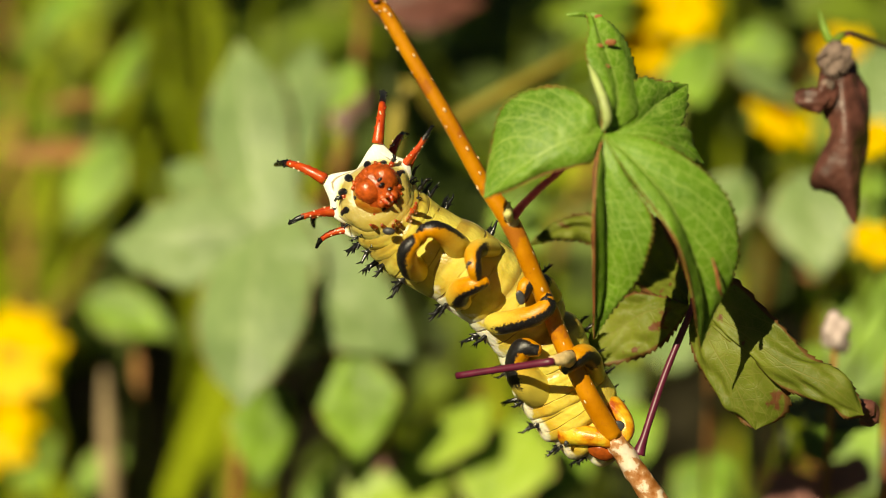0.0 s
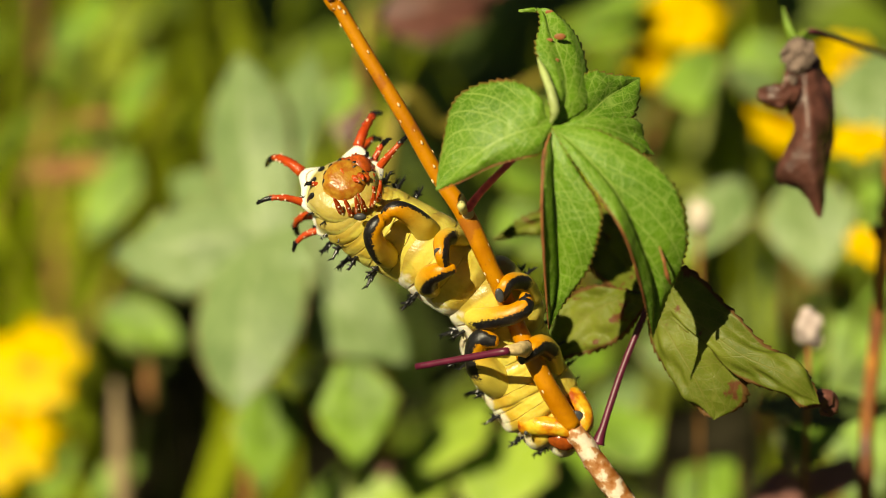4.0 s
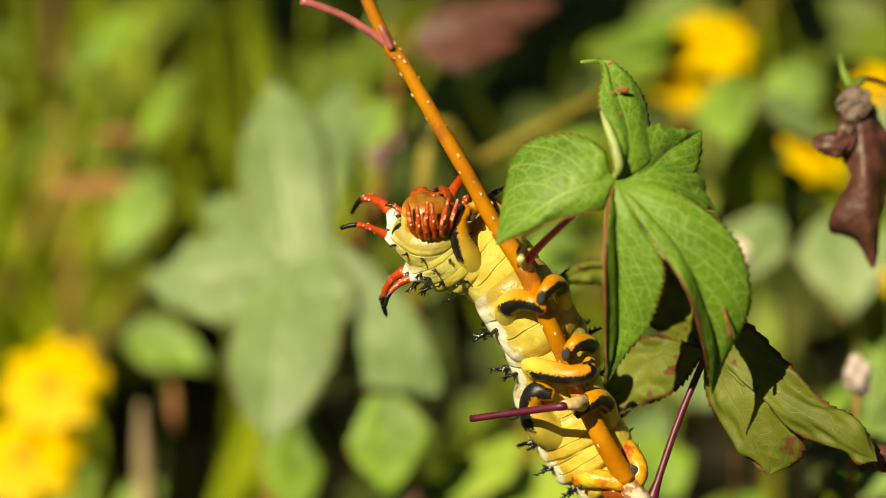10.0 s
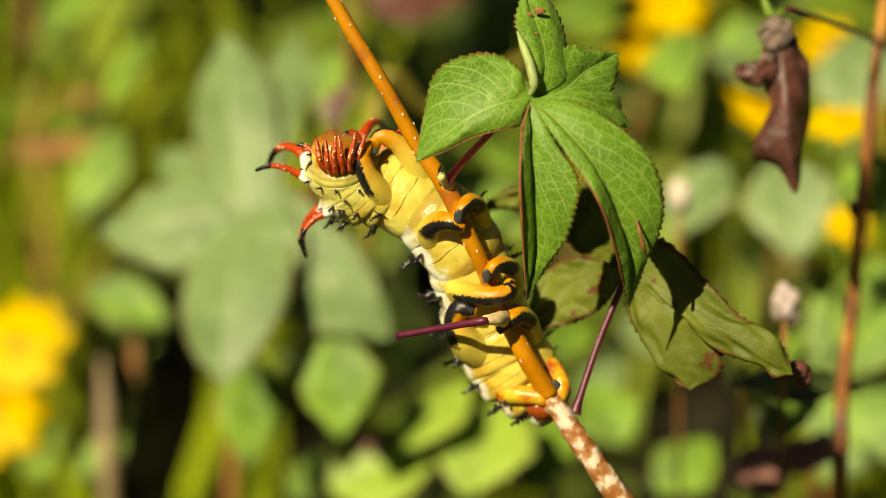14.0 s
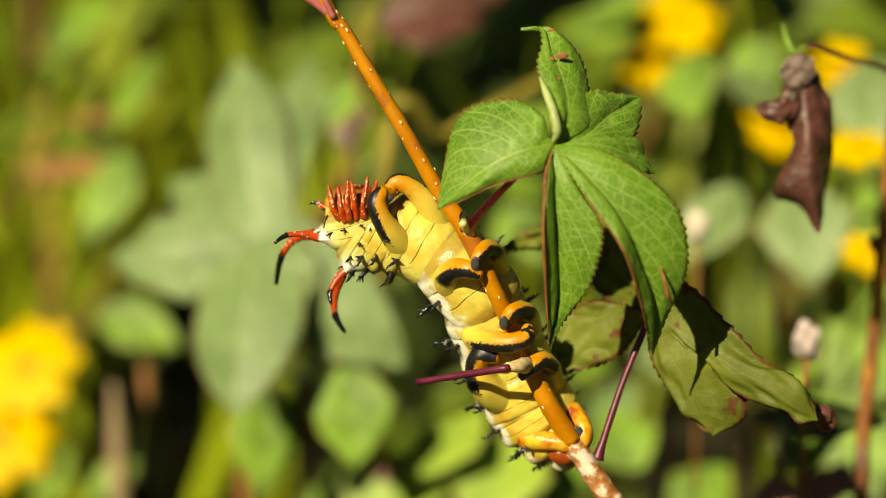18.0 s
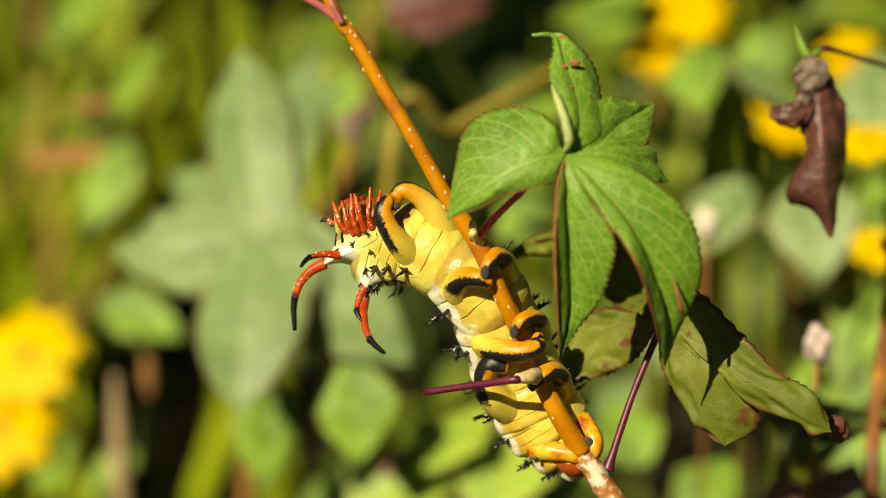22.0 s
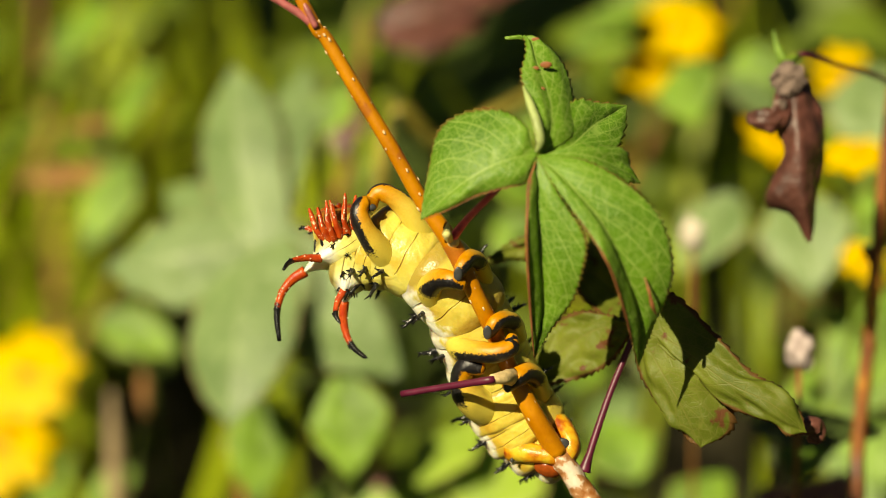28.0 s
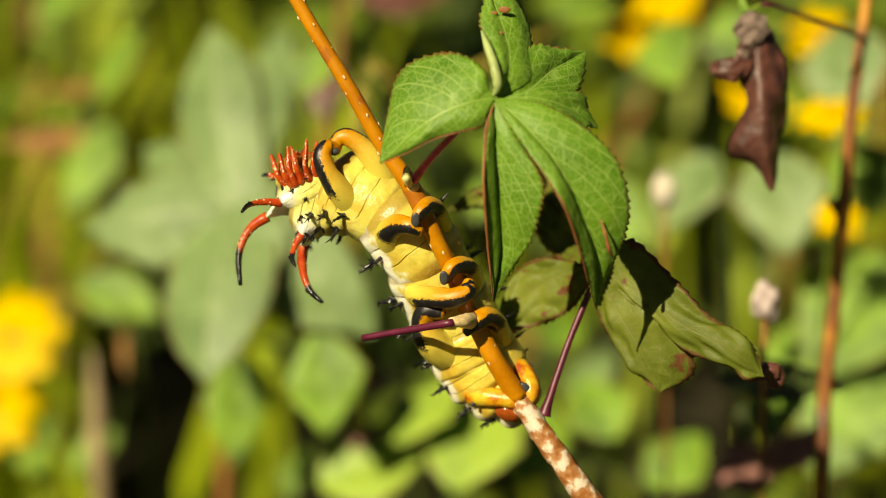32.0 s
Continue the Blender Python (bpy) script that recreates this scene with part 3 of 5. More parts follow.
leaf_of([
    # broad lobe reaching over the twig
    ([(0.0331, 0.5425, 0.5884), (0.0237, 0.5388, 0.5870), (0.0129, 0.5378, 0.5815), (-0.0009, 0.5406, 0.5686)],
     [(0.0314, 0.5431, 0.5903), (0.0292, 0.5465, 0.5965), (0.0189, 0.5529, 0.5994), (0.0056, 0.5541, 0.5941), (0.0014, 0.5489, 0.5828), (-0.0009, 0.5406, 0.5686)],
     [(0.0331, 0.5423, 0.5881), (0.0302, 0.5378, 0.5814), (0.0246, 0.5362, 0.5801), (0.0154, 0.5364, 0.5776), (0.0074, 0.5379, 0.5730), (-0.0009, 0.5406, 0.5686)], 26),
    # upper lobe with a hooked tip
    ([(0.0336, 0.5426, 0.5887), (0.0377, 0.5472, 0.5955), (0.0367, 0.5545, 0.6040), (0.0335, 0.5626, 0.6115), (0.0315, 0.5695, 0.6160), (0.0244, 0.5727, 0.6160)],
     [(0.0331, 0.5426, 0.5887), (0.0324, 0.5430, 0.5957), (0.0300, 0.5513, 0.6039), (0.0287, 0.5571, 0.6082), (0.0303, 0.5643, 0.6134), (0.0295, 0.5708, 0.6164), (0.0244, 0.5727, 0.6160)],
     [(0.0356, 0.5425, 0.5886), (0.0445, 0.5511, 0.5917), (0.0448, 0.5599, 0.5999), (0.0429, 0.5653, 0.6074), (0.0385, 0.5685, 0.6131), (0.0338, 0.5706, 0.6161), (0.0244, 0.5726, 0.6156)], 20),
    # upper corner
    ([(0.0340, 0.5430, 0.5884), (0.0427, 0.5479, 0.5886), (0.0509, 0.5578, 0.5925), (0.0617, 0.5695, 0.5954)],
     [(0.0356, 0.5434, 0.5895), (0.0411, 0.5532, 0.5973), (0.0457, 0.5595, 0.6002), (0.0530, 0.5640, 0.5980), (0.0617, 0.5695, 0.5954)],
     [(0.0356, 0.5428, 0.5880), (0.0460, 0.5463, 0.5873), (0.0560, 0.5529, 0.5850), (0.0605, 0.5617, 0.5887), (0.0617, 0.5695, 0.5954)], 12),
    # side corner
    ([(0.0339, 0.5424, 0.5882), (0.0458, 0.5433, 0.5878), (0.0555, 0.5471, 0.5836), (0.0649, 0.5518, 0.5761)],
     [(0.0357, 0.5435, 0.5883), (0.0476, 0.5459, 0.5892), (0.0593, 0.5526, 0.5869), (0.0622, 0.5534, 0.5804), (0.0649, 0.5518, 0.5761)],
     [(0.0339, 0.5410, 0.5874), (0.0439, 0.5381, 0.5824), (0.0534, 0.5404, 0.5800), (0.0599, 0.5461, 0.5779), (0.0649, 0.5518, 0.5761)], 10),
    # largest lobe hanging forward
    ([(0.0334, 0.5423, 0.5881), (0.0420, 0.5347, 0.5817), (0.0511, 0.5291, 0.5722), (0.0581, 0.5271, 0.5579), (0.0635, 0.5297, 0.5417), (0.0641, 0.5330, 0.5243)],
     [(0.0356, 0.5422, 0.5878), (0.0481, 0.5398, 0.5868), (0.0606, 0.5363, 0.5802), (0.0698, 0.5329, 0.5710), (0.0731, 0.5305, 0.5585), (0.0718, 0.5308, 0.5477), (0.0683, 0.5327, 0.5382), (0.0641, 0.5330, 0.5243)],
     [(0.0332, 0.5411, 0.5876), (0.0386, 0.5332, 0.5804), (0.0475, 0.5240, 0.5699), (0.0535, 0.5199, 0.5614), (0.0591, 0.5235, 0.5450), (0.0616, 0.5280, 0.5341), (0.0641, 0.5330, 0.5243)], 34),
    # narrow hanging lobe
    ([(0.0331, 0.5422, 0.5878), (0.0329, 0.5368, 0.5757), (0.0342, 0.5339, 0.5589), (0.0351, 0.5371, 0.5414), (0.0331, 0.5413, 0.5237)],
     [(0.0339, 0.5421, 0.5873), (0.0405, 0.5349, 0.5764), (0.0474, 0.5312, 0.5662), (0.0468, 0.5299, 0.5569), (0.0439, 0.5324, 0.5460), (0.0375, 0.5375, 0.5339), (0.0331, 0.5413, 0.5237)],
     [(0.0328, 0.5421, 0.5873), (0.0310, 0.5341, 0.5801), (0.0301, 0.5290, 0.5660), (0.0313, 0.5317, 0.5471), (0.0321, 0.5366, 0.5342), (0.0331, 0.5413, 0.5237)], 30),
], M["leaf_green"], "fresh green toothed star-shaped leaf with pale veins")
for line, r in (([(0.0330, 0.5407, 0.5865), (0.0307, 0.5356, 0.5814), (0.0302, 0.5312, 0.5749), (0.0299, 0.5280, 0.5663), (0.0308, 0.5300, 0.5513), (0.0321, 0.5356, 0.5346), (0.0331, 0.5413, 0.5237)], .0004),
                ([(0.0482, 0.5233, 0.5694), (0.0535, 0.5193, 0.5613), (0.0586, 0.5227, 0.5457), (0.0614, 0.5276, 0.5343)], .00025),
                ([(-0.0005, 0.5405, 0.5683), (0.0074, 0.5373, 0.5728), (0.0154, 0.5358, 0.5774), (0.0246, 0.5357, 0.5801), (0.0291, 0.5365, 0.5807)], .00014)):
    part("withered_edge", tube(bmesh.new(), rel(line), [r * .4, r, r * .9, r * 1.1, r * .8, r * .3], 8, 8, .5), M["withered"], twig, "reddish brown withered leaf edge")
part("rolled_edge", tube(bmesh.new(), rel([(0.0294, 0.5520, 0.6060), (0.0312, 0.5475, 0.6023), (0.0334, 0.5423, 0.5968), (0.0341, 0.5407, 0.5924), (0.0330, 0.5416, 0.5890)]), [.0003, .0012, .0015, .0013, .0005], 8, 10, .15), M["rolled"], twig, "pale rolled edge of the leaf")
part("scratch", tube(bmesh.new(), rel([(0.0644, 0.5260, 0.5556), (0.0656, 0.5245, 0.5517), (0.0669, 0.5250, 0.5470), (0.0682, 0.5269, 0.5436)]), [.0002, .0005, .0006, .0003], 8, 8, .6), M["withered"], twig, "dark torn streak in the leaf")
leaf_of([
    # lit lobe behind
    ([(0.0661, 0.5678, 0.5235), (0.0620, 0.5888, 0.5256), (0.0546, 0.6051, 0.5295), (0.0533, 0.6169, 0.5386)],
     [(0.0657, 0.5682, 0.5246), (0.0662, 0.5863, 0.5305), (0.0626, 0.6021, 0.5388), (0.0533, 0.6169, 0.5386)],
     [(0.0648, 0.5679, 0.5238), (0.0556, 0.5887, 0.5195), (0.0490, 0.6050, 0.5234), (0.0513, 0.6146, 0.5323), (0.0533, 0.6169, 0.5386)], 14),
    # shaded lobe
    ([(0.0661, 0.5678, 0.5235), (0.0537, 0.5747, 0.5191), (0.0430, 0.5768, 0.5102), (0.0321, 0.5766, 0.4981)],
     [(0.0657, 0.5680, 0.5241), (0.0547, 0.5784, 0.5235), (0.0412, 0.5831, 0.5186), (0.0321, 0.5766, 0.4981)],
     [(0.0657, 0.5675, 0.5228), (0.0591, 0.5703, 0.5100), (0.0484, 0.5721, 0.5031), (0.0321, 0.5766, 0.4981)], 16),
    # brown far lobe
    ([(0.0564, 0.6019, 0.5267), (0.0402, 0.6071, 0.5349), (0.0287, 0.6074, 0.5357), (0.0172, 0.6035, 0.5310)],
     [(0.0564, 0.6039, 0.5320), (0.0402, 0.6087, 0.5394), (0.0287, 0.6083, 0.5384), (0.0172, 0.6035, 0.5310)],
     [(0.0555, 0.6000, 0.5213), (0.0403, 0.6051, 0.5295), (0.0288, 0.6060, 0.5321), (0.0172, 0.6035, 0.5310)], 14),
    # drooping lobe
    ([(0.0661, 0.5678, 0.5235), (0.0727, 0.5608, 0.5130), (0.0797, 0.5546, 0.5020), (0.0864, 0.5518, 0.4885)],
     [(0.0683, 0.5668, 0.5238), (0.0817, 0.5645, 0.5233), (0.0921, 0.5568, 0.5109), (0.0970, 0.5531, 0.4949), (0.0864, 0.5518, 0.4885)],
     [(0.0657, 0.5673, 0.5221), (0.0678, 0.5641, 0.5076), (0.0749, 0.5586, 0.4982), (0.0803, 0.5549, 0.4910), (0.0864, 0.5518, 0.4885)], 18),
    # lobe with a curled tip
    ([(0.0661, 0.5678, 0.5235), (0.0794, 0.5590, 0.5197), (0.0929, 0.5498, 0.5120), (0.1065, 0.5437, 0.5070), (0.1175, 0.5425, 0.4979)],
     [(0.0675, 0.5682, 0.5247), (0.0771, 0.5685, 0.5343), (0.0902, 0.5605, 0.5240), (0.1003, 0.5528, 0.5146), (0.1098, 0.5495, 0.5113), (0.1157, 0.5449, 0.5046), (0.1175, 0.5425, 0.4979)],
     [(0.0674, 0.5665, 0.5228), (0.0797, 0.5590, 0.5138), (0.0934, 0.5501, 0.5041), (0.1061, 0.5445, 0.5005), (0.1122, 0.5422, 0.4971), (0.1175, 0.5425, 0.4979)], 22),
], M["leaf_brown"], "shaded browning leaf with withered dark edges", .0042)
for p, size in (((0.0363, 0.5586, 0.6110), 0.0013), ((0.0332, 0.5588, 0.6099), 0.0008), ((0.0348, 0.5538, 0.6049), 0.0008), ((0.0335, 0.5686, 0.6163), 0.0009), ((0.0141, 0.5434, 0.5894), 0.0006)):
    ob = part("brown_spot", ball(bmesh.new(), (0, 0, 0), size, (1.5, .22, .8), 10), M["withered"], twig)
    ob.location = Vector(p) - BASE
part("withered_tip", tube(bmesh.new(), rel([(0.1150, 0.5569, 0.4908), (0.1192, 0.5557, 0.4933), (0.1228, 0.5579, 0.4934), (0.1240, 0.5585, 0.4891), (0.1211, 0.5589, 0.4875)]), [.001, .0025, .0032, .0028, .001], 6, 10, 0.5), M["leaf_dead"], twig, "curled dark brown leaf tip")

# ---- the caterpillar ----
animal = thing("caterpillar", (0.0274, 0.5611, 0.4905), "large yellow-green caterpillar with red black-tipped horns, clinging to the twig", "caterpillar")
REST = {
    'A10': pose(0.0121, -0.0016, -0.0073, -49.7, -33.8, 165.9),
    'A9': pose(0.0072, -0.0004, -0.0039, -46.2, -42.8, 160.3),
    'A8': pose(0.0026, 0.0018, 0.0021, -45.1, -52.6, 158.5),
    'A7': pose(-0.0019, 0.0032, 0.0089, -45.4, -58.6, 158.3),
    'A6': pose(-0.0062, 0.0053, 0.0175, 128.6, -113.1, -15.8),
    'A5': pose(-0.0107, 0.0057, 0.0303, 116.9, -114.2, 0.5),
    'A4': pose(-0.0192, 0.0052, 0.0464, -43.5, -46.4, 167.9),
    'A3': pose(-0.0348, 0.0109, 0.0562, -18.2, -24.5, 162.3),
    'A2': pose(-0.0413, 0.0122, 0.0570, -18.6, -19.8, 167.2),
    'A1': pose(-0.0464, 0.0120, 0.0565, -18.6, -15.0, 172.0),
    'T3': pose(-0.0502, 0.0118, 0.0558, -18.3, -10.9, 176.0),
    'T2': pose(-0.0515, 0.0124, 0.0605, -3.0, -52.3, 157.6),
    'T1': pose(-0.0558, 0.0125, 0.0635, -24.5, -73.4, 121.2),
    'H': pose(-0.0559, 0.0215, 0.0620, -24.5, -73.4, 121.2),
}
RADIUS = {"A10": .0088, "A9": .0114, "A8": .0138, "A7": .0141, "A6": .0138, "A5": .0134, "A4": .0130, "A3": .0130, "A2": .0124, "A1": .0118, "T3": .0113, "T2": .0108, "T1": .0072}
HALF = {"A10": .0048, "A9": .0046, "A8": .0048, "A7": .0052, "A6": .0068, "A5": .0084, "A4": .0098, "A3": .0086, "A2": .0050, "A1": .0046, "T3": .0044, "T2": .0044, "T1": .0044}


def ring_mesh(r, half, seed, knobs=()):
    """One body ring along x, belly to +z: a soft barrel with a fold across it, ends tucked into its neighbours.
    knobs: fleshy bases of horns, as angle from the back, lean and height."""
    bm = bmesh.new()
    cols, sides = 34, 72
    uv = bm.loops.layers.uv.verify()
    rings = []
    for i in range(cols + 1):
        s = i / cols * 2 - 1
        x = s * half * 1.55
        prof = (1 - 0.36 * abs(s) ** 5.5) * (1 - 0.016 * math.exp(-((s - 0.27 - 0.05 * math.sin(seed)) / 0.045) ** 2))
        ring = []
        for j in range(sides):
            q = 2 * math.pi * j / sides
            y, z = math.sin(q), math.cos(q)
            flank = 1 + 0.05 * math.exp(-((abs(q - math.pi) - 1.45) / 0.25) ** 2)
            soft = 1 + 0.025 * noise.noise(Vector((s * 1.6, y * 2 + seed, z * 2))) + 0.006 * noise.noise(Vector((s * 7, y * 6 + seed, z * 6)))
            rr = r * prof * flank * soft
            out = 0.0
            for angle, height in knobs:
                a = abs(abs(q - math.pi) - radians(angle)) / 0.34
                out += height * math.exp(-(a ** 1.5) - abs(s / 0.34) ** 1.6)
            rr += out * r
            ring.append(bm.verts.new((x, y * rr, z * rr)))
        rings.append(ring)
    for i in range(cols):
        for j in range(sides):
            k = (j + 1) % sides
            f = bm.faces.new((rings[i][k], rings[i][j], rings[i + 1][j], rings[i + 1][k]))
            for loop, (a, b) in zip(f.loops, ((i, j + 1), (i, j), (i + 1, j), (i + 1, j + 1))):
                loop[uv].uv = (a / cols, b / sides)
    bm.faces.new(rings[0])
    bm.faces.new(list(reversed(rings[-1])))
    bmesh.ops.recalc_face_normals(bm, faces=bm.faces)
    return bm


def spine_mesh(length, seed):
    """A black branched spine along +z, its side prongs drawn out of the shaft."""
    rng = random.Random(seed)
    bm = bmesh.new()
    bend = Vector((rng.uniform(-.2, .2), rng.uniform(-.2, .2), 0)) * length
    tube(bm, [(0, 0, -length * .15), bend * .3 + Vector((0, 0, length * .5)), bend + Vector((0, 0, length))], [length * .17, length * .115, length * .055], 4, 6)
    quads = [f for f in bm.faces if len(f.verts) == 4 and f.calc_center_median().z > length * .25]
    picked = rng.sample(quads, 6)
    made = bmesh.ops.extrude_discrete_faces(bm, faces=picked)["faces"]
    for f in made:
        c = f.calc_center_median()
        away = Vector((c.x - bend.x * c.z / length, c.y - bend.y * c.z / length, length * .08)).normalized() * length * rng.uniform(.18, .34)
        for v in f.verts:
            v.co = c + away + (v.co - c) * .25
    return bm


SPINES = []


def spine(parent, at, out, length):
    k = len(SPINES) % 5
    if len(SPINES) < 5:
        ob = part("spine", spine_mesh(1.0, k), M["black"], parent)
        SPINES.append(ob.data)
    else:
        ob = new("spine", SPINES[k])
        ob.parent = parent
        SPINES.append(ob.data)
    wide = length * (1.35 if length < .0036 else 1)
    ob.matrix_local = facing(at, out, (1, 0.2, 0.1)) @ Matrix.Diagonal((wide, wide, length, 1))
    return ob


def horn_mesh(length, curve, thick, seed):
    """A tapering horn along +z, bending towards -x, with small warts."""
    rng = random.Random(seed)
    bm = bmesh.new()
    pts = [Vector((-curve * length * t ** 2.2, 0.05 * length * math.sin(3 * t), length * (t - .22 * t ** 3))) for t in (0.0, .25, .5, .75, 1.0)]
    tube(bm, pts, [thick * 1.25, thick, thick * .8, thick * .72, thick * .45], 5, 12, 0.06)
    uv = bm.loops.layers.uv.verify()
    line = smooth_line(pts, 8)
    for k in range(26):
        i = rng.randrange(5, len(line) - 1)
        a = rng.uniform(0, 6.28)
        d = Vector((math.cos(a), math.sin(a), 0.3))
        before = set(bm.faces)
        r = thick * (.85 - .35 * i / len(line))
        tube(bm, [line[i] + d * r * .5, line[i] + d * r * 1.35, line[i] + d * r * (1.9 if i > len(line) * .66 else 1.6)], [thick * .34, thick * .24, thick * .06], 1, 6)
        for f in set(bm.faces) - before:
            # some bumps on the red part take the painted glint colour
            f.material_index = 1 if i < len(line) * .62 and k % 3 == 0 else 0
            for loop in f.loops:
                loop[uv].uv = (i / len(line), 0.5)
    return bm


# each proleg: its ring, its line from the flank to the pad, its thickness, the side of its black band
PROLEGS = (
    ("A3", [(-0.0098, 0.5680, 0.5446), (-0.0147, 0.5620, 0.5513), (-0.0188, 0.5601, 0.5579), (-0.0209, 0.5610, 0.5632), (-0.0196, 0.5629, 0.5657), (-0.0173, 0.5648, 0.5651)], [0.0056, 0.0042, 0.0033, 0.0029, 0.0024, 0.0019], (-0.8447, -0.5349, -0.0168)),
    ("A3", [(-0.0009, 0.5704, 0.5511), (-0.0044, 0.5673, 0.5601), (-0.0092, 0.5671, 0.5655), (-0.0138, 0.5670, 0.5681), (-0.0165, 0.5666, 0.5670), (-0.0172, 0.5656, 0.5643)], [0.0056, 0.004, 0.0032, 0.0028, 0.0023, 0.0019], (-0.2018, 0.5174, 0.8316)),
    ("A4", [(0.0032, 0.5604, 0.5353), (0.0015, 0.5552, 0.5414), (0.0042, 0.5514, 0.5457), (0.0080, 0.5476, 0.5471), (0.0108, 0.5472, 0.5459)], [0.0046, 0.0039, 0.0033, 0.0027, 0.002], (-0.1992, -0.8271, -0.5256)),
    ("A4", [(0.0185, 0.5618, 0.5421), (0.0165, 0.5569, 0.5491), (0.0138, 0.5527, 0.5523), (0.0118, 0.5483, 0.5518), (0.0104, 0.5474, 0.5492)], [0.0028, 0.0028, 0.0028, 0.0024, 0.0019], (0.6092, -0.7461, -0.2687)),
    ("A5", [(0.0115, 0.5629, 0.5216), (0.0104, 0.5545, 0.5219), (0.0156, 0.5485, 0.5231), (0.0215, 0.5455, 0.5238), (0.0261, 0.5460, 0.5251), (0.0268, 0.5478, 0.5270)], [0.0044, 0.0037, 0.0034, 0.0032, 0.0029, 0.0021], (-0.1009, -0.7673, -0.6333)),
    ("A5", [(0.0295, 0.5610, 0.5225), (0.0276, 0.5561, 0.5293), (0.0245, 0.5518, 0.5322), (0.0218, 0.5487, 0.5323), (0.0201, 0.5487, 0.5295)], [0.0026, 0.0028, 0.0028, 0.0025, 0.002], (0.7444, -0.6191, -0.2500)),
    ("A6", [(0.0185, 0.5573, 0.5005), (0.0133, 0.5520, 0.5063), (0.0108, 0.5510, 0.5126), (0.0125, 0.5496, 0.5174), (0.0160, 0.5485, 0.5172)], [0.0068, 0.0052, 0.0036, 0.0031, 0.0023], (-0.8521, -0.4196, 0.3127)),
    ("A6", [(0.0359, 0.5584, 0.5036), (0.0341, 0.5537, 0.5112), (0.0309, 0.5489, 0.5155), (0.0282, 0.5456, 0.5152), (0.0255, 0.5449, 0.5133)], [0.0032, 0.0034, 0.0034, 0.003, 0.0023], (0.6412, -0.6954, -0.3243)),
)
# thin hooked true legs bunched below the head
TRUE_LEGS = (
    ("T1", [(-0.0309, 0.5668, 0.5529), (-0.0339, 0.5651, 0.5569), (-0.0352, 0.5664, 0.5603), (-0.0364, 0.5684, 0.5630)]),
    ("T1", [(-0.0297, 0.5650, 0.5539), (-0.0320, 0.5635, 0.5586), (-0.0328, 0.5648, 0.5616), (-0.0336, 0.5668, 0.5638)]),
    ("T1", [(-0.0282, 0.5642, 0.5546), (-0.0300, 0.5628, 0.5596), (-0.0305, 0.5641, 0.5634), (-0.0309, 0.5661, 0.5663)]),
    ("T1", [(-0.0265, 0.5645, 0.5553), (-0.0279, 0.5632, 0.5606), (-0.0289, 0.5645, 0.5639), (-0.0298, 0.5665, 0.5663)]),
    ("T1", [(-0.0243, 0.5647, 0.5560), (-0.0253, 0.5634, 0.5613), (-0.0251, 0.5647, 0.5652), (-0.0250, 0.5667, 0.5684)]),
    ("T1", [(-0.0222, 0.5660, 0.5566), (-0.0227, 0.5648, 0.5619), (-0.0222, 0.5661, 0.5649), (-0.0218, 0.5681, 0.5673)]),
)


def limb(ring, line, radii, band, name, material, label, sides=20, wobble=.07):
    """A fleshy limb in the space of its ring, with a rounded end."""
    back = REST[ring].inverted()
    pts = [back @ (Vector(p) - animal.location) for p in line]
    end = (pts[-1] - pts[-2]).normalized() * radii[-1]
    pts += [pts[-1] + end * .7, pts[-1] + end]
    return name, tube(bmesh.new(), pts, radii + [radii[-1] * .75, radii[-1] * .2], 7, sides, wobble, up=back.to_3x3() @ Vector(band)), material, label


FEET = {}
KNOBS = {"T2": ((34, .68), (72, .34)), "T3": ((42, .42), (70, .24))}


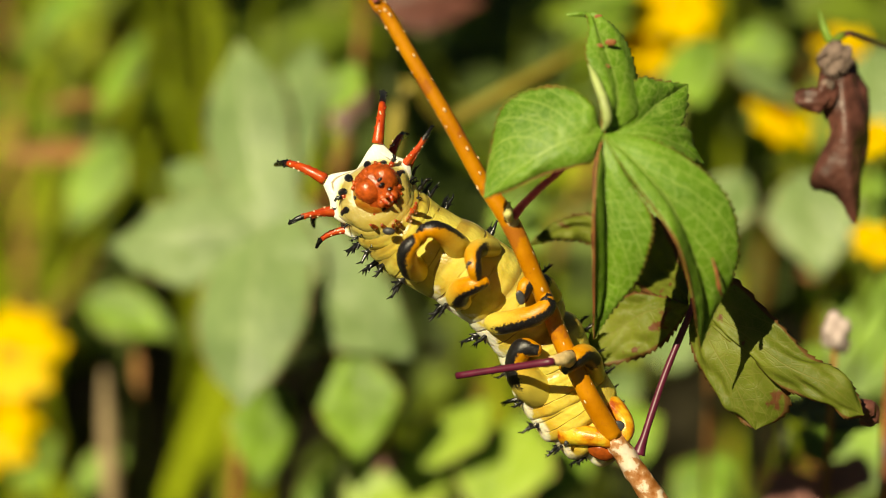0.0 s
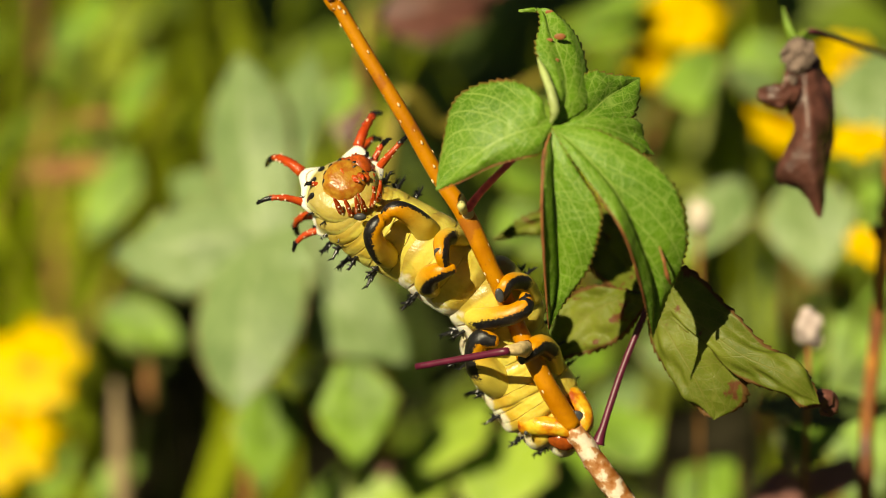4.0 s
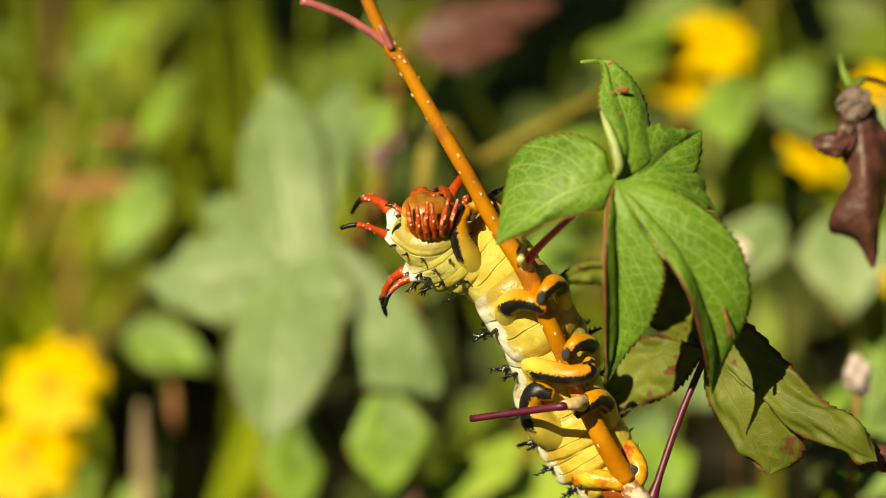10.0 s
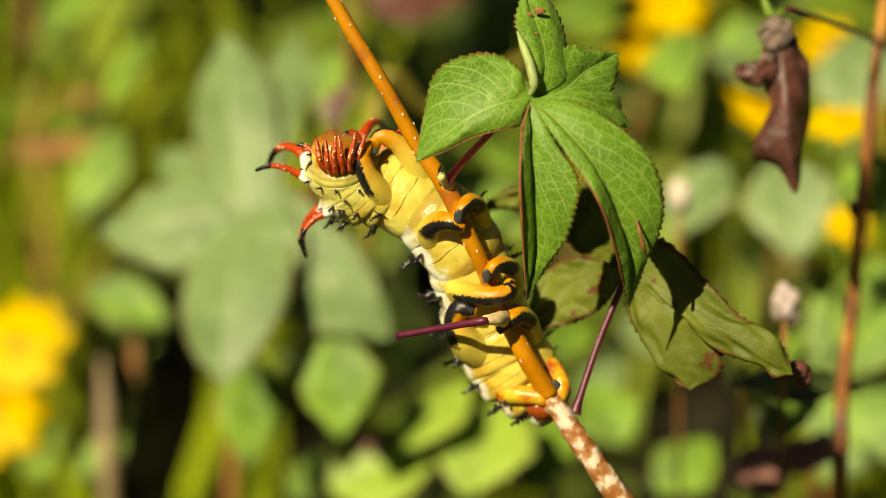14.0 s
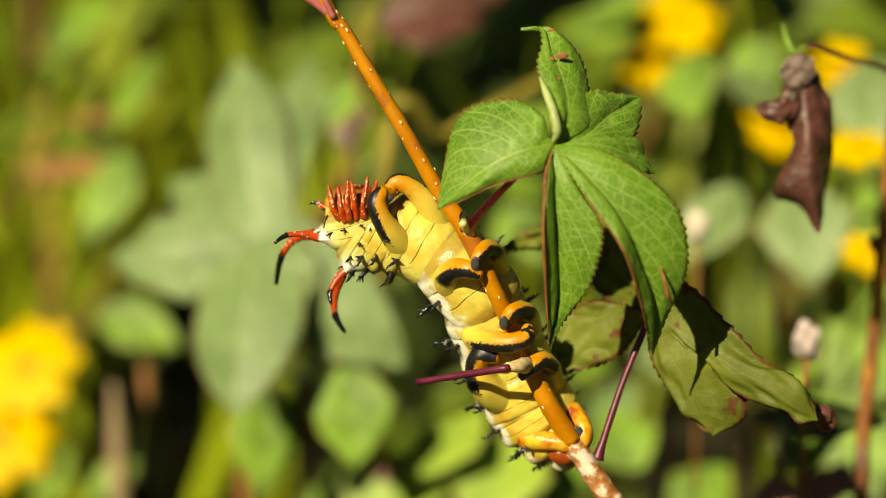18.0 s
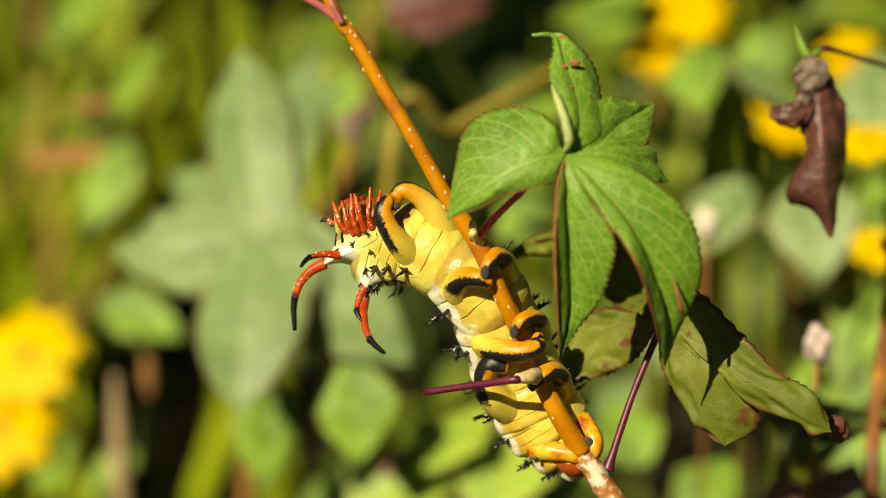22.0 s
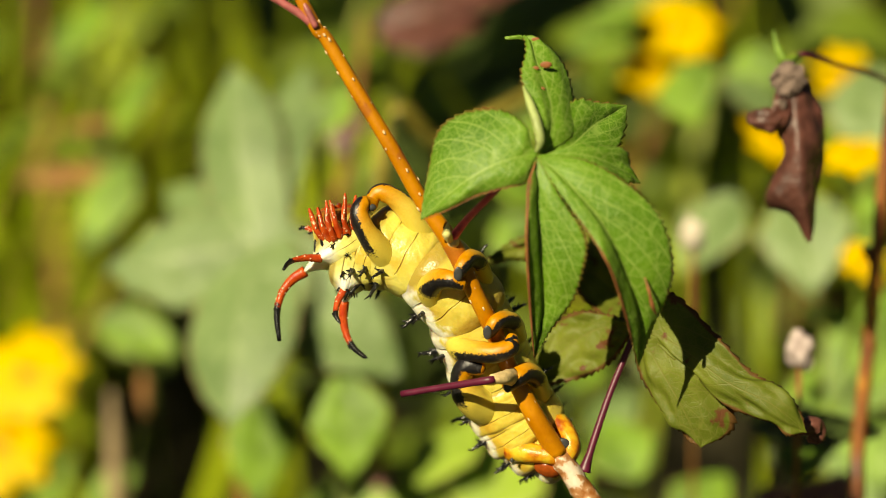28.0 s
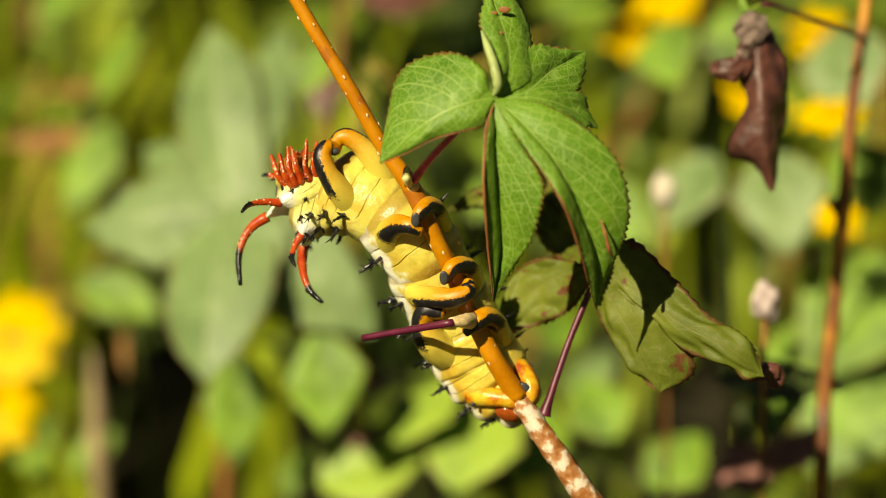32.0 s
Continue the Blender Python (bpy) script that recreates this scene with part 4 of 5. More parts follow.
def body():
    made = {}
    for name, r in RADIUS.items():
        half = HALF[name]
        front = name in ("T1", "T2", "T3")
        rear = name in ("A7", "A8", "A9", "A10")
        ring = part("body_ring", ring_mesh(r, half, hash_of(name), KNOBS.get(name, ())), M["skin_collar" if name == "T1" else "skin_front" if front else "skin_fore" if name in ("A1", "A2", "A3") else "skin_rear" if rear else "skin_mid"], animal)
        ring.matrix_local = REST[name]
        made[name] = ring
        # branched spines in rows along the flanks and back
        rows = ((84, .0052), (110, .0066), (150, .005)) if name[0] == "A" else ((84, .0028), (110, .0032), (56, .0022), (28, .0018)) if name != "T1" else ((96, .0022), (50, .0018))
        for angle, length in rows:
            for s in (1, -1):
                q = radians(angle)
                out = Vector((0.1, s * math.sin(q), math.cos(q)))
                spine(ring, out * r * 0.98, out, length * (0.8 if rear else 1))
        for leg, line, radii, band in PROLEGS:
            if leg == name:
                n, bm, material, label = limb(name, line, radii, band, "proleg", M["foot"], "orange proleg banded in black")
                FEET.setdefault(name, []).append(part(n, bm, material, ring, label))
    for line, radii, band in (
        ([(0.0268, 0.5536, 0.4873), (0.0320, 0.5495, 0.4879), (0.0379, 0.5474, 0.4879), (0.0418, 0.5469, 0.4866)], [0.0042, 0.0033, 0.0028, 0.0024], (0.0000, -0.9983, 0.0576)),
        ([(0.0413, 0.5573, 0.4946), (0.0442, 0.5523, 0.4926), (0.0451, 0.5490, 0.4896), (0.0433, 0.5478, 0.4862)], [0.0036, 0.0032, 0.0029, 0.0022], (0.7035, -0.3004, 0.6441)),
    ):
        n, bm, material, label = limb("A10", line, radii, band, "proleg", M["clasper"], "orange-red rear clasper")
        part(n, bm, material, made["A10"], label)
    bm = ball(bmesh.new(), (0, 0, 0), .0052, (1.1, .6, .7), 20)
    for v in bm.verts:
        v.co += v.co.normalized() * .0006 * noise.noise(v.co * 500)
    ob = part("tail_plate", bm, M["tail"], made["A10"], "glossy red-brown tail plate")
    ob.matrix_local = REST["A10"].inverted() @ Matrix.Translation(Vector((0.0392, 0.5490, 0.4835)) - animal.location)
    # dark horny plates on the soles and the tail
    for name, p, squash in (("A3", (-0.0175, 0.5626, 0.5646), (.8, .45, .5)), ("A4", (0.0102, 0.5454, 0.5497), (.55, .2, 1)), ("A5", (0.0193, 0.5458, 0.5304), (.55, .2, .95)), ("A6", (0.0251, 0.5430, 0.5138), (.55, .2, 1)),
                            ("A10", (0.0424, 0.5476, 0.4913), (1, .4, 1)), ("A10", (0.0266, 0.5478, 0.4860), (.25, .22, .32))):
        ob = part("dark_plate", ball(bmesh.new(), (0, 0, 0), .0025, squash, 14), M["grey_plate"], made[name])
        ob.matrix_local = REST[name].inverted() @ Matrix.Translation(Vector(p) - animal.location)
    # horns: ring, angle from the back, lean to the front, length, bend, thickness
    for name, angle, lean, length, bend, thick in (("T1", 62, .7, .008, .2, .0009), ("T2", 34, .2, .021, 0.8, .0015), ("T2", 72, .8, .017, .35, .0011), ("T3", 42, -.1, .0215, .42, .0014), ("T3", 70, .35, .014, .35, .0011)):
        knob = dict(KNOBS.get(name, ())).get(angle, 0)
        for s in (1, -1):
            q = radians(180 - angle)
            foot = Vector((0, s * math.sin(q), math.cos(q))) * RADIUS[name] * (.94 + knob)
            h = part("horn", horn_mesh(length, bend, thick, int(angle) + s), [M["horn"], M["glint_wart"]], made[name], "red horn with a black tip")
            h.matrix_local = facing(foot, foot.normalized() + Vector((lean, 0, 0)), (1, 0, 0))
    for angle in (20, 46, 80):
        for s in (1, -1):
            q = radians(180 - angle)
            out = Vector((0, s * math.sin(q), math.cos(q)))
            ob = part("black_spot", ball(bmesh.new(), (0, 0, 0), .0017, (1.6, .75, .3), 12), M["black"], made["T2"])
            ob.matrix_local = facing(out * RADIUS["T2"] * .96 + Vector((.0047, 0, 0)), out + Vector((.8, 0, 0)), out)
    for angle in (14, 40, 66):
        for s in (1, -1):
            q = radians(180 - angle)
            out = Vector((.15, s * math.sin(q), math.cos(q)))
            ob = part("black_spot", ball(bmesh.new(), (0, 0, 0), .0014, (1.5, .8, .35), 10), M["black"], made["T1"])
            ob.matrix_local = facing(out.normalized() * RADIUS["T1"] * .97 + Vector((.0025, 0, 0)), out, (1, 0, 0))
    for leg, line in TRUE_LEGS:
        n, bm, material, label = limb(leg, line, [.0013, .0009, .0008, .0004], (-1.0000, 0.0000, 0.0000), "true_leg", [M["leg_red"], M["glint_wart"]], "glossy red-brown hooked leg", 12, .5)
        ob = part(n, bm, material, made[leg], label)
        rng = random.Random(len(made[leg].children))
        back = REST[leg].inverted()
        # small pale balls stand for bright glints on the leg
        for k in range(3):
            p = Vector(line[1]).lerp(Vector(line[2 + k % 2]), rng.uniform(.1, .9))
            part("glint_wart", ball(bmesh.new(), back @ (p + Vector((0.0000, -0.9397, 0.3420)) * .0011 - animal.location), rng.uniform(.0002, .0004), (1, 1, 1), 6), M["glint_wart"], ob)
    head = part("head", bmesh.new(), M["head_red"], animal, "rounded orange-red head with black marks")
    bm = ball(bmesh.new(), (0, 0, 0), .0074, (.8, 1, 1.05), 26)
    for s in (1, -1):
        ball(bm, (.0026, .0030 * s, -.0014), .0042, (1, 1, 1.1), 16)
        ball(bm, (.0050, .0022 * s, .0040), .0015, (1, 1, 1), 10)
        ball(bm, (.0060, .0009 * s, .0030), .0013, (1, 1, 1), 10)
    rng = random.Random(8)
    for k in range(22):
        a, b = rng.uniform(-1.2, 1.2), rng.uniform(-1.3, 1.3)
        d = Vector((math.cos(a) * math.cos(b), math.sin(a), math.sin(b)))
        ball(bm, Vector((d.x * .0060, d.y * .0066, d.z * .0070)), rng.uniform(.0005, .0011), (1, 1, 1), 8)
    for v in bm.verts:
        v.co += v.co.normalized() * .0006 * noise.noise(v.co * 700)
    for f in bm.faces:
        f.smooth = True
    bm.to_mesh(head.data)
    bm.free()
    head.matrix_local = REST["H"]
    for s in (1, -1):
        part("mouthpart", tube(bmesh.new(), [(.006, .0012 * s, .003), (.0072, .0011 * s, .0045), (.0076, .0005 * s, .0058)], [.0009, .0007, .0002], 3, 7), M["leg_red"], head)
    for k in range(9):
        a, b = rng.uniform(-.6, .6), rng.uniform(-.3, 1.1)
        d = Vector((math.cos(a) * math.cos(b), math.sin(a), math.sin(b)))
        part("dark_mark", ball(bmesh.new(), Vector((d.x * .0063, d.y * .0070, d.z * .0074)), rng.uniform(.0005, .0009), (1, 1.3, .8), 8), M["black"], head)
    made["H"] = head
    return made


def hash_of(name):
    return sum(ord(c) * (i + 3) for i, c in enumerate(name)) % 97


RINGS = body()

# ---- the neighbouring stem with a hanging dead leaf ----
stem2 = thing("neighbour_sapling", (0.1601, 0.6440, 0.3850), "thin mottled orange-brown stem with a hanging dead leaf", "sapling")
B2 = stem2.location.copy()
part("stem", tube(bmesh.new(), rel([(0.1832, 0.7283, 0.6460), (0.1752, 0.7070, 0.5815), (0.1698, 0.6936, 0.5389), (0.1671, 0.6835, 0.4993), (0.1644, 0.6743, 0.4682), (0.1610, 0.6643, 0.4349), (0.1599, 0.6535, 0.3994), (B2.x, B2.y, B2.z - .15), (B2.x + .01, B2.y + .02, -.02)], B2), [.002, .0022, .0024, .0026, .0027, .0028, .003, .0032, .004], 6, 12, .15), M["stem"], stem2)
part("side_twig", tube(bmesh.new(), rel([(0.1752, 0.7012, 0.5655), (0.1616, 0.6813, 0.5753), (0.1449, 0.6632, 0.5839), (0.1302, 0.6469, 0.5918), (0.1259, 0.6450, 0.5923)], B2), [.0012, .001, .0009, .0009, .0008], 5, 8, .2), M["petiole"], stem2, "thin dark side twig")
part("bud", tube(bmesh.new(), rel([(0.1656, 0.6849, 0.5033), (0.1632, 0.6832, 0.5074), (0.1621, 0.6828, 0.5091)], B2), [.002, .002, .0006], 4, 8), M["leaf_dead"], stem2)


def dead_leaf():
    bm = bmesh.new()
    loft_lobe(bm, *(rel(c, B2) for c in ([(0.1225, 0.6411, 0.5875), (0.1242, 0.6306, 0.5763), (0.1254, 0.6234, 0.5623), (0.1268, 0.6200, 0.5472), (0.1297, 0.6212, 0.5328)],
                                         [(0.1193, 0.6427, 0.5861), (0.1175, 0.6358, 0.5728), (0.1211, 0.6298, 0.5624), (0.1152, 0.6278, 0.5450), (0.1242, 0.6252, 0.5409), (0.1297, 0.6212, 0.5328)],
                                         [(0.1271, 0.6431, 0.5871), (0.1327, 0.6397, 0.5779), (0.1353, 0.6366, 0.5635), (0.1328, 0.6309, 0.5478), (0.1297, 0.6212, 0.5328)])), 6, .003)
    loft_lobe(bm, *(rel(c, B2) for c in ([(0.1228, 0.6313, 0.5781), (0.1144, 0.6261, 0.5755), (0.1079, 0.6299, 0.5744)],
                                         [(0.1222, 0.6346, 0.5812), (0.1147, 0.6290, 0.5777), (0.1082, 0.6323, 0.5751)],
                                         [(0.1228, 0.6300, 0.5745), (0.1161, 0.6264, 0.5704), (0.1106, 0.6288, 0.5711), (0.1079, 0.6298, 0.5740)])), 5, .0025)
    thicken(part("dead_leaf", bm, M["leaf_dead"], stem2, "curled dark brown dead leaf"), .0006)
    bm = bmesh.new()
    for p, r in (((0.1206, 0.6347, 0.5874), .0042), ((0.1244, 0.6343, 0.5865), .0035), ((0.1186, 0.6342, 0.5862), .003), ((0.1179, 0.6291, 0.5780), .0024), ((0.1219, 0.6330, 0.5829), .003)):
        ball(bm, Vector(p) - B2, r, (1, .6, 1.1), 20)
    for v in bm.verts:
        v.co += Vector((1, .4, 1)) * .0030 * noise.noise(v.co * 420)
    part("fungus", bm, M["gall"], stem2, "pale crust on the dead leaf")
    part("dead_stalk", tube(bmesh.new(), rel([(0.1259, 0.6450, 0.5923), (0.1217, 0.6422, 0.5905), (0.1191, 0.6439, 0.5951), (0.1179, 0.6478, 0.6002)], B2), [.0012, .0018, .0013, .0005], 4, 8), M["leaf_mid"], stem2)


dead_leaf()

# ---- plants behind ----
def leafy_plant(name, label, category, leaves, stem_material, group=""):
    """A plant of several leaves on stalks from one foot on the ground. leaves: place, normal, tip way, mesh kind, size, material."""
    xs = [Vector(l[0]) for l in leaves]
    mid = sum(xs, Vector()) / len(xs)
    foot = Vector((mid.x + 0.02, mid.y + 0.08, 0))
    plant = thing(name, foot, label, category, group)
    top = Vector((mid.x, mid.y + 0.05, max(p.z for p in xs) * 0.9))
    part("stem", tube(bmesh.new(), [(0, 0, -.02), (top - foot) * .5 + Vector((.01, 0, 0)), top - foot], [.004, .003, .002], 6, 8, .1), M[stem_material], plant)
    for k, (at, normal, tip_way, kind, size, material, tags) in enumerate(leaves):
        bm = blade_leaf(size, .3 if kind == "blade" else .1 if kind == "thin" else .42, .15, k)
        ob = thicken(part("leaf", bm, M[material], plant, tags))
        ob.matrix_local = Matrix.Translation(-foot) @ facing(at, normal, tip_way)
        a = Vector(at) - foot
        root = Vector((0, 0, 0)).lerp(top - foot, min(1, max(.2, a.z / max(.1, top.z) - .1)))
        part("stalk", tube(bmesh.new(), [root, (root + a) * .5 + Vector((0, .01, .01)), a], [.0014, .0011, .001], 4, 6), M["green_stalk"], plant)
    return plant


def star_sapling():
    """A young tree whose one large pale leaf has five drooping points."""
    foot = Vector((-0.05, 0.95, 0))
    plant = thing("background_sapling", foot, "young tree with one large pale green star-shaped leaf", "sapling")
    heart = Vector((-0.0836, 0.8303, 0.4560))
    top = Vector((-0.062, 0.925, 0.50))
    part("stem", tube(bmesh.new(), [(0, 0, -.02), (top - foot) * .5 + Vector((.01, 0, 0)), top - foot], [.004, .003, .002], 6, 8, .1), M["green_stalk"], plant)
    part("stalk", tube(bmesh.new(), [top - foot, (top + heart) * .5 - foot + Vector((0, .01, .015)), heart - foot], [.0014, .0011, .001], 4, 6), M["green_stalk"], plant)
    bm = bmesh.new()
    view = Vector((-.30, -.80, .52))
    for tip, wide, peak in (((-0.0985, 0.8900, 0.5270), .0215, .50), ((-0.0640, 0.8950, 0.5270), .0150, .6), ((-0.1560, 0.8380, 0.4420), .0230, .3), ((-0.0915, 0.7640, 0.3970), .0270, .36), ((-0.0170, 0.7980, 0.4060), .0250, .34),
                            ((-0.1310, 0.8700, 0.4720), .0190, .4), ((-0.0620, 0.8000, 0.4260), .0200, .4)):
        tip = Vector(tip)
        d = tip - heart
        side = view.cross(d).normalized() * wide
        sag = view.normalized() * .006
        lobe(bm, [heart - foot - d * .16, heart + d * .35 + sag - foot, heart + d * .7 + sag * .8 - foot, tip - foot], side - sag * .7, -side - sag * .7, 0, 14, .10, peak, 16, 2.0, .0015)
    thicken(part("leaf", bm, M["leaf_pale"], plant, "large pale star-shaped leaf"))
    return plant


star_sapling()
leafy_plant("background_herb", "green leaves below the pale star-shaped leaf", "herb", [
    ((-0.0445, 0.8077, 0.4037), (-0.1078, -0.8382, 0.5346), (0.08, -0.3403, -0.9350), "broad", .048, "leaf_mid", ""),
    ((-0.0896, 0.8426, 0.3786), (0.1162, -0.7546, 0.6458), (0.0499, -0.3416, -0.9385), "blade", .055, "leaf_mid", ""),
    ((-0.0560, 0.8660, 0.4980), (-0.3, -0.75, 0.55), (0.30, 0.30, 0.85), "broad", .030, "leaf_mid", ""),
], "green_stalk", "weeds behind")
leafy_plant("background_sapling", "pale green leaves on a young tree in the shade", "sapling", [
    ((0.1710, 0.8858, 0.4646), (-0.2074, -0.6022, 0.7709), (0.1483, -0.3382, -0.9293), "broad", 0.055, "leaf_pale", ""),
    ((0.1423, 0.8953, 0.4616), (-0.5077, -0.3641, 0.7808), (-0.2873, -0.3276, -0.9001), "broad", 0.047, "leaf_pale", ""),
    ((0.2045, 0.8967, 0.5238), (-0.2074, -0.6022, 0.7709), (0.0995, -0.3403, -0.9350), "broad", 0.051, "leaf_pale", ""),
    ((0.1252, 0.9563, 0.5120), (-0.5077, -0.3641, 0.7808), (0.3714, -0.3176, -0.8725), "broad", 0.043, "leaf_mid", ""),
    ((0.1616, 0.9691, 0.5179), (-0.2074, -0.6022, 0.7709), (0.0995, -0.3403, -0.9350), "broad", 0.038, "leaf_mid", ""),
    ((0.1411, 0.9436, 0.5063), (0.1980, -0.4142, 0.8884), (0.7071, -0.2418, -0.6645), "blade", 0.043, "leaf_pale", ""),
], "green_stalk", "weeds behind")
leafy_plant("background_herb", "broad light green leaves lit by the sun", "herb", [
    ((0.2310, 0.8876, 0.4111), (-0.2074, -0.6022, 0.7709), (-0.4472, -0.3059, -0.8405), "broad", 0.076, "leaf_mid", ""),
    ((0.2282, 0.8713, 0.3663), (-0.2074, -0.6022, 0.7709), (-0.3714, -0.3176, -0.8725), "broad", 0.073, "leaf_mid", ""),
    ((0.1900, 0.8946, 0.3718), (-0.5077, -0.3641, 0.7808), (0.2873, -0.3276, -0.9001), "broad", 0.043, "leaf_mid", ""),
    ((0.1840, 0.9344, 0.3935), (-0.2074, -0.6022, 0.7709), (0.9806, -0.0671, -0.1843), "thin", 0.038, "straw", ""),
    ((0.2421, 0.9040, 0.4560), (-0.2074, -0.6022, 0.7709), (-0.8944, -0.1530, -0.4202), "broad", 0.056, "leaf_mid", ""),
], "green_stalk", "weeds behind")
leafy_plant("background_herb", "green leaves low among the weeds, some painted sunlit", "herb", [
    ((-0.0486, 0.8303, 0.3122), (-0.3030, -0.5866, 0.7510), (0.9487, 0.1082, 0.2972), "broad", 0.059, "leaf_sun_tone", ""),
    ((-0.0085, 0.8099, 0.3437), (-0.3980, -0.4503, 0.7992), (0.2873, 0.3276, 0.9001), "broad", 0.046, "leaf_sun_tone", ""),
    ((0.0194, 0.8026, 0.3237), (-0.2074, -0.6022, 0.7709), (0.1483, 0.3382, 0.9293), "broad", 0.058, "leaf_sun_tone", ""),
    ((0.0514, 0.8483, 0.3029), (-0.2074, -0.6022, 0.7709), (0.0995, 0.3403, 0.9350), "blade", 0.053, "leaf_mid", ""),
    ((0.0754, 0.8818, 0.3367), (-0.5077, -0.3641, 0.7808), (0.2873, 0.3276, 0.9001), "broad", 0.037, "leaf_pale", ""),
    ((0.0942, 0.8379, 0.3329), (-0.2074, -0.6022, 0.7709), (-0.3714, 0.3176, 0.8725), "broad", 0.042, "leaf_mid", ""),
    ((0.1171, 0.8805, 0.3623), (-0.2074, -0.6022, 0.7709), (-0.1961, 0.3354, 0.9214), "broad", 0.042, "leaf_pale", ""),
    ((-0.0678, 0.8642, 0.2882), (-0.2074, -0.6022, 0.7709), (0.1961, 0.3354, 0.9214), "blade", 0.034, "leaf_mid", ""),
    ((0.0675, 0.8989, 0.3543), (0.1980, -0.4142, 0.8884), (0.3511, 0.3202, 0.8799), "broad", 0.035, "leaf_mid", ""),
    ((-0.0211, 0.8379, 0.3329), (-0.2074, -0.6022, 0.7709), (-0.9363, 0.1201, 0.3299), "blade", 0.022, "pink", "faded pink leaf"),
    ((0.1107, 0.8304, 0.3123), (-0.2074, -0.6022, 0.7709), (0.6402, 0.2627, 0.7219), "broad", 0.041, "leaf_mid", ""),
], "green_stalk", "weeds behind")
leafy_plant("background_herb", "green leaves high among the weeds", "herb", [
    ((0.0190, 0.9789, 0.4571), (-0.2074, -0.6022, 0.7709), (0.9285, 0.1270, 0.3490), "thin", 0.066, "leaf_mid", ""),
    ((0.0722, 1.0257, 0.4982), (-0.2074, -0.6022, 0.7709), (0.7593, 0.2226, 0.6115), "broad", 0.046, "leaf_mid", ""),
    ((0.0815, 1.0289, 0.5069), (-0.5077, -0.3641, 0.7808), (0.7071, 0.2418, 0.6645), "broad", 0.037, "leaf_mid", ""),
    ((0.0304, 0.9485, 0.4323), (-0.2074, -0.6022, 0.7709), (0.5547, -0.2846, -0.7819), "broad", 0.038, "leaf_mid", ""),
    ((0.0274, 0.9556, 0.4517), (0.1980, -0.4142, 0.8884), (0.7809, -0.2137, -0.5870), "broad", 0.032, "leaf_mid", ""),
    ((0.0895, 0.9485, 0.4323), (-0.2074, -0.6022, 0.7709), (0.4472, -0.3059, -0.8405), "broad", 0.047, "leaf_mid", ""),
], "green_stalk", "weeds behind")
leafy_plant("background_herb", "small green leaves among grass", "herb", [
    ((-0.1910, 0.9758, 0.3611), (-0.2074, -0.6022, 0.7709), (0.8944, -0.1530, -0.4202), "blade", 0.053, "leaf_mid", ""),
    ((-0.2366, 1.0139, 0.2610), (-0.5077, -0.3641, 0.7808), (0.6000, -0.2736, -0.7518), "broad", 0.043, "leaf_mid", ""),
    ((-0.1693, 0.9483, 0.2855), (-0.2074, -0.6022, 0.7709), (-0.7071, -0.2418, -0.6645), "blade", 0.037, "leaf_mid", ""),
    ((-0.2227, 1.0734, 0.4830), (-0.2074, -0.6022, 0.7709), (0.1961, 0.3354, 0.9214), "blade", 0.055, "leaf_mid", ""),
    ((-0.1644, 1.0734, 0.4831), (-0.5077, -0.3641, 0.7808), (-0.1961, -0.3354, -0.9214), "blade", 0.055, "leaf_mid", ""),
    ((-0.2195, 1.0601, 0.4465), (-0.2074, -0.6022, 0.7709), (0.9950, 0.0340, 0.0935), "thin", 0.039, "straw", "dry reddish leaf"),
    ((-0.2454, 1.0501, 0.4190), (-0.2074, -0.6022, 0.7709), (0.9950, -0.0340, -0.0935), "thin", 0.071, "straw", "dry tan leaf"),
    ((-0.1805, 1.0354, 0.4370), (-0.2074, -0.6022, 0.7709), (-0.1961, -0.3354, -0.9214), "blade", 0.060, "leaf_mid", ""),
    ((-0.1584, 0.9212, 0.3573), (-0.2074, -0.6022, 0.7709), (0.2873, -0.3276, -0.9001), "thin", 0.027, "straw", ""),
], "green_stalk", "weeds behind")
leafy_plant("withered_plant", "drooping purple-brown withered leaves", "plant", [
    ((-0.0339, 0.9611, 0.5254), (-0.2074, -0.6022, 0.7709), (0.9950, 0.0340, 0.0935), "broad", 0.055, "leaf_dead", ""),
    ((-0.0050, 0.9651, 0.5363), (-0.2074, -0.6022, 0.7709), (0.9363, 0.1201, 0.3299), "blade", 0.046, "leaf_dead", ""),
    ((-0.0464, 0.9687, 0.4876), (-0.2074, -0.6022, 0.7709), (0.0000, -0.3420, -0.9397), "blade", 0.035, "leaf_dead", ""),
], "green_stalk", "weeds behind")
leafy_plant("low_plant", "faded pink and green leaves with one darkened as shade", "plant", [
    ((0.1472, 0.7124, 0.3683), (-0.1980, -0.4142, 0.8884), (-0.2873, 0.3276, 0.9001), "broad", .035, "pink", "faded pink leaf"),
    ((0.1566, 0.7157, 0.3772), (-0.1980, -0.4142, 0.8884), (0.2873, 0.3276, 0.9001), "broad", .03, "pink", "faded pink leaf"),
    ((0.1500, 0.7115, 0.3950), (-0.1980, -0.4142, 0.8884), (0.0000, 0.3420, 0.9397), "blade", .04, "leaf_mid", ""),
    # darkened leaf, stands for the shade behind the browning leaf
    ((0.1223, 0.6829, 0.4335), (-0.2063, 0.0267, 0.9781), (0.8944, -0.1530, -0.4202), "broad", .05, "leaf_shade_tone", ""),
], "green_stalk")


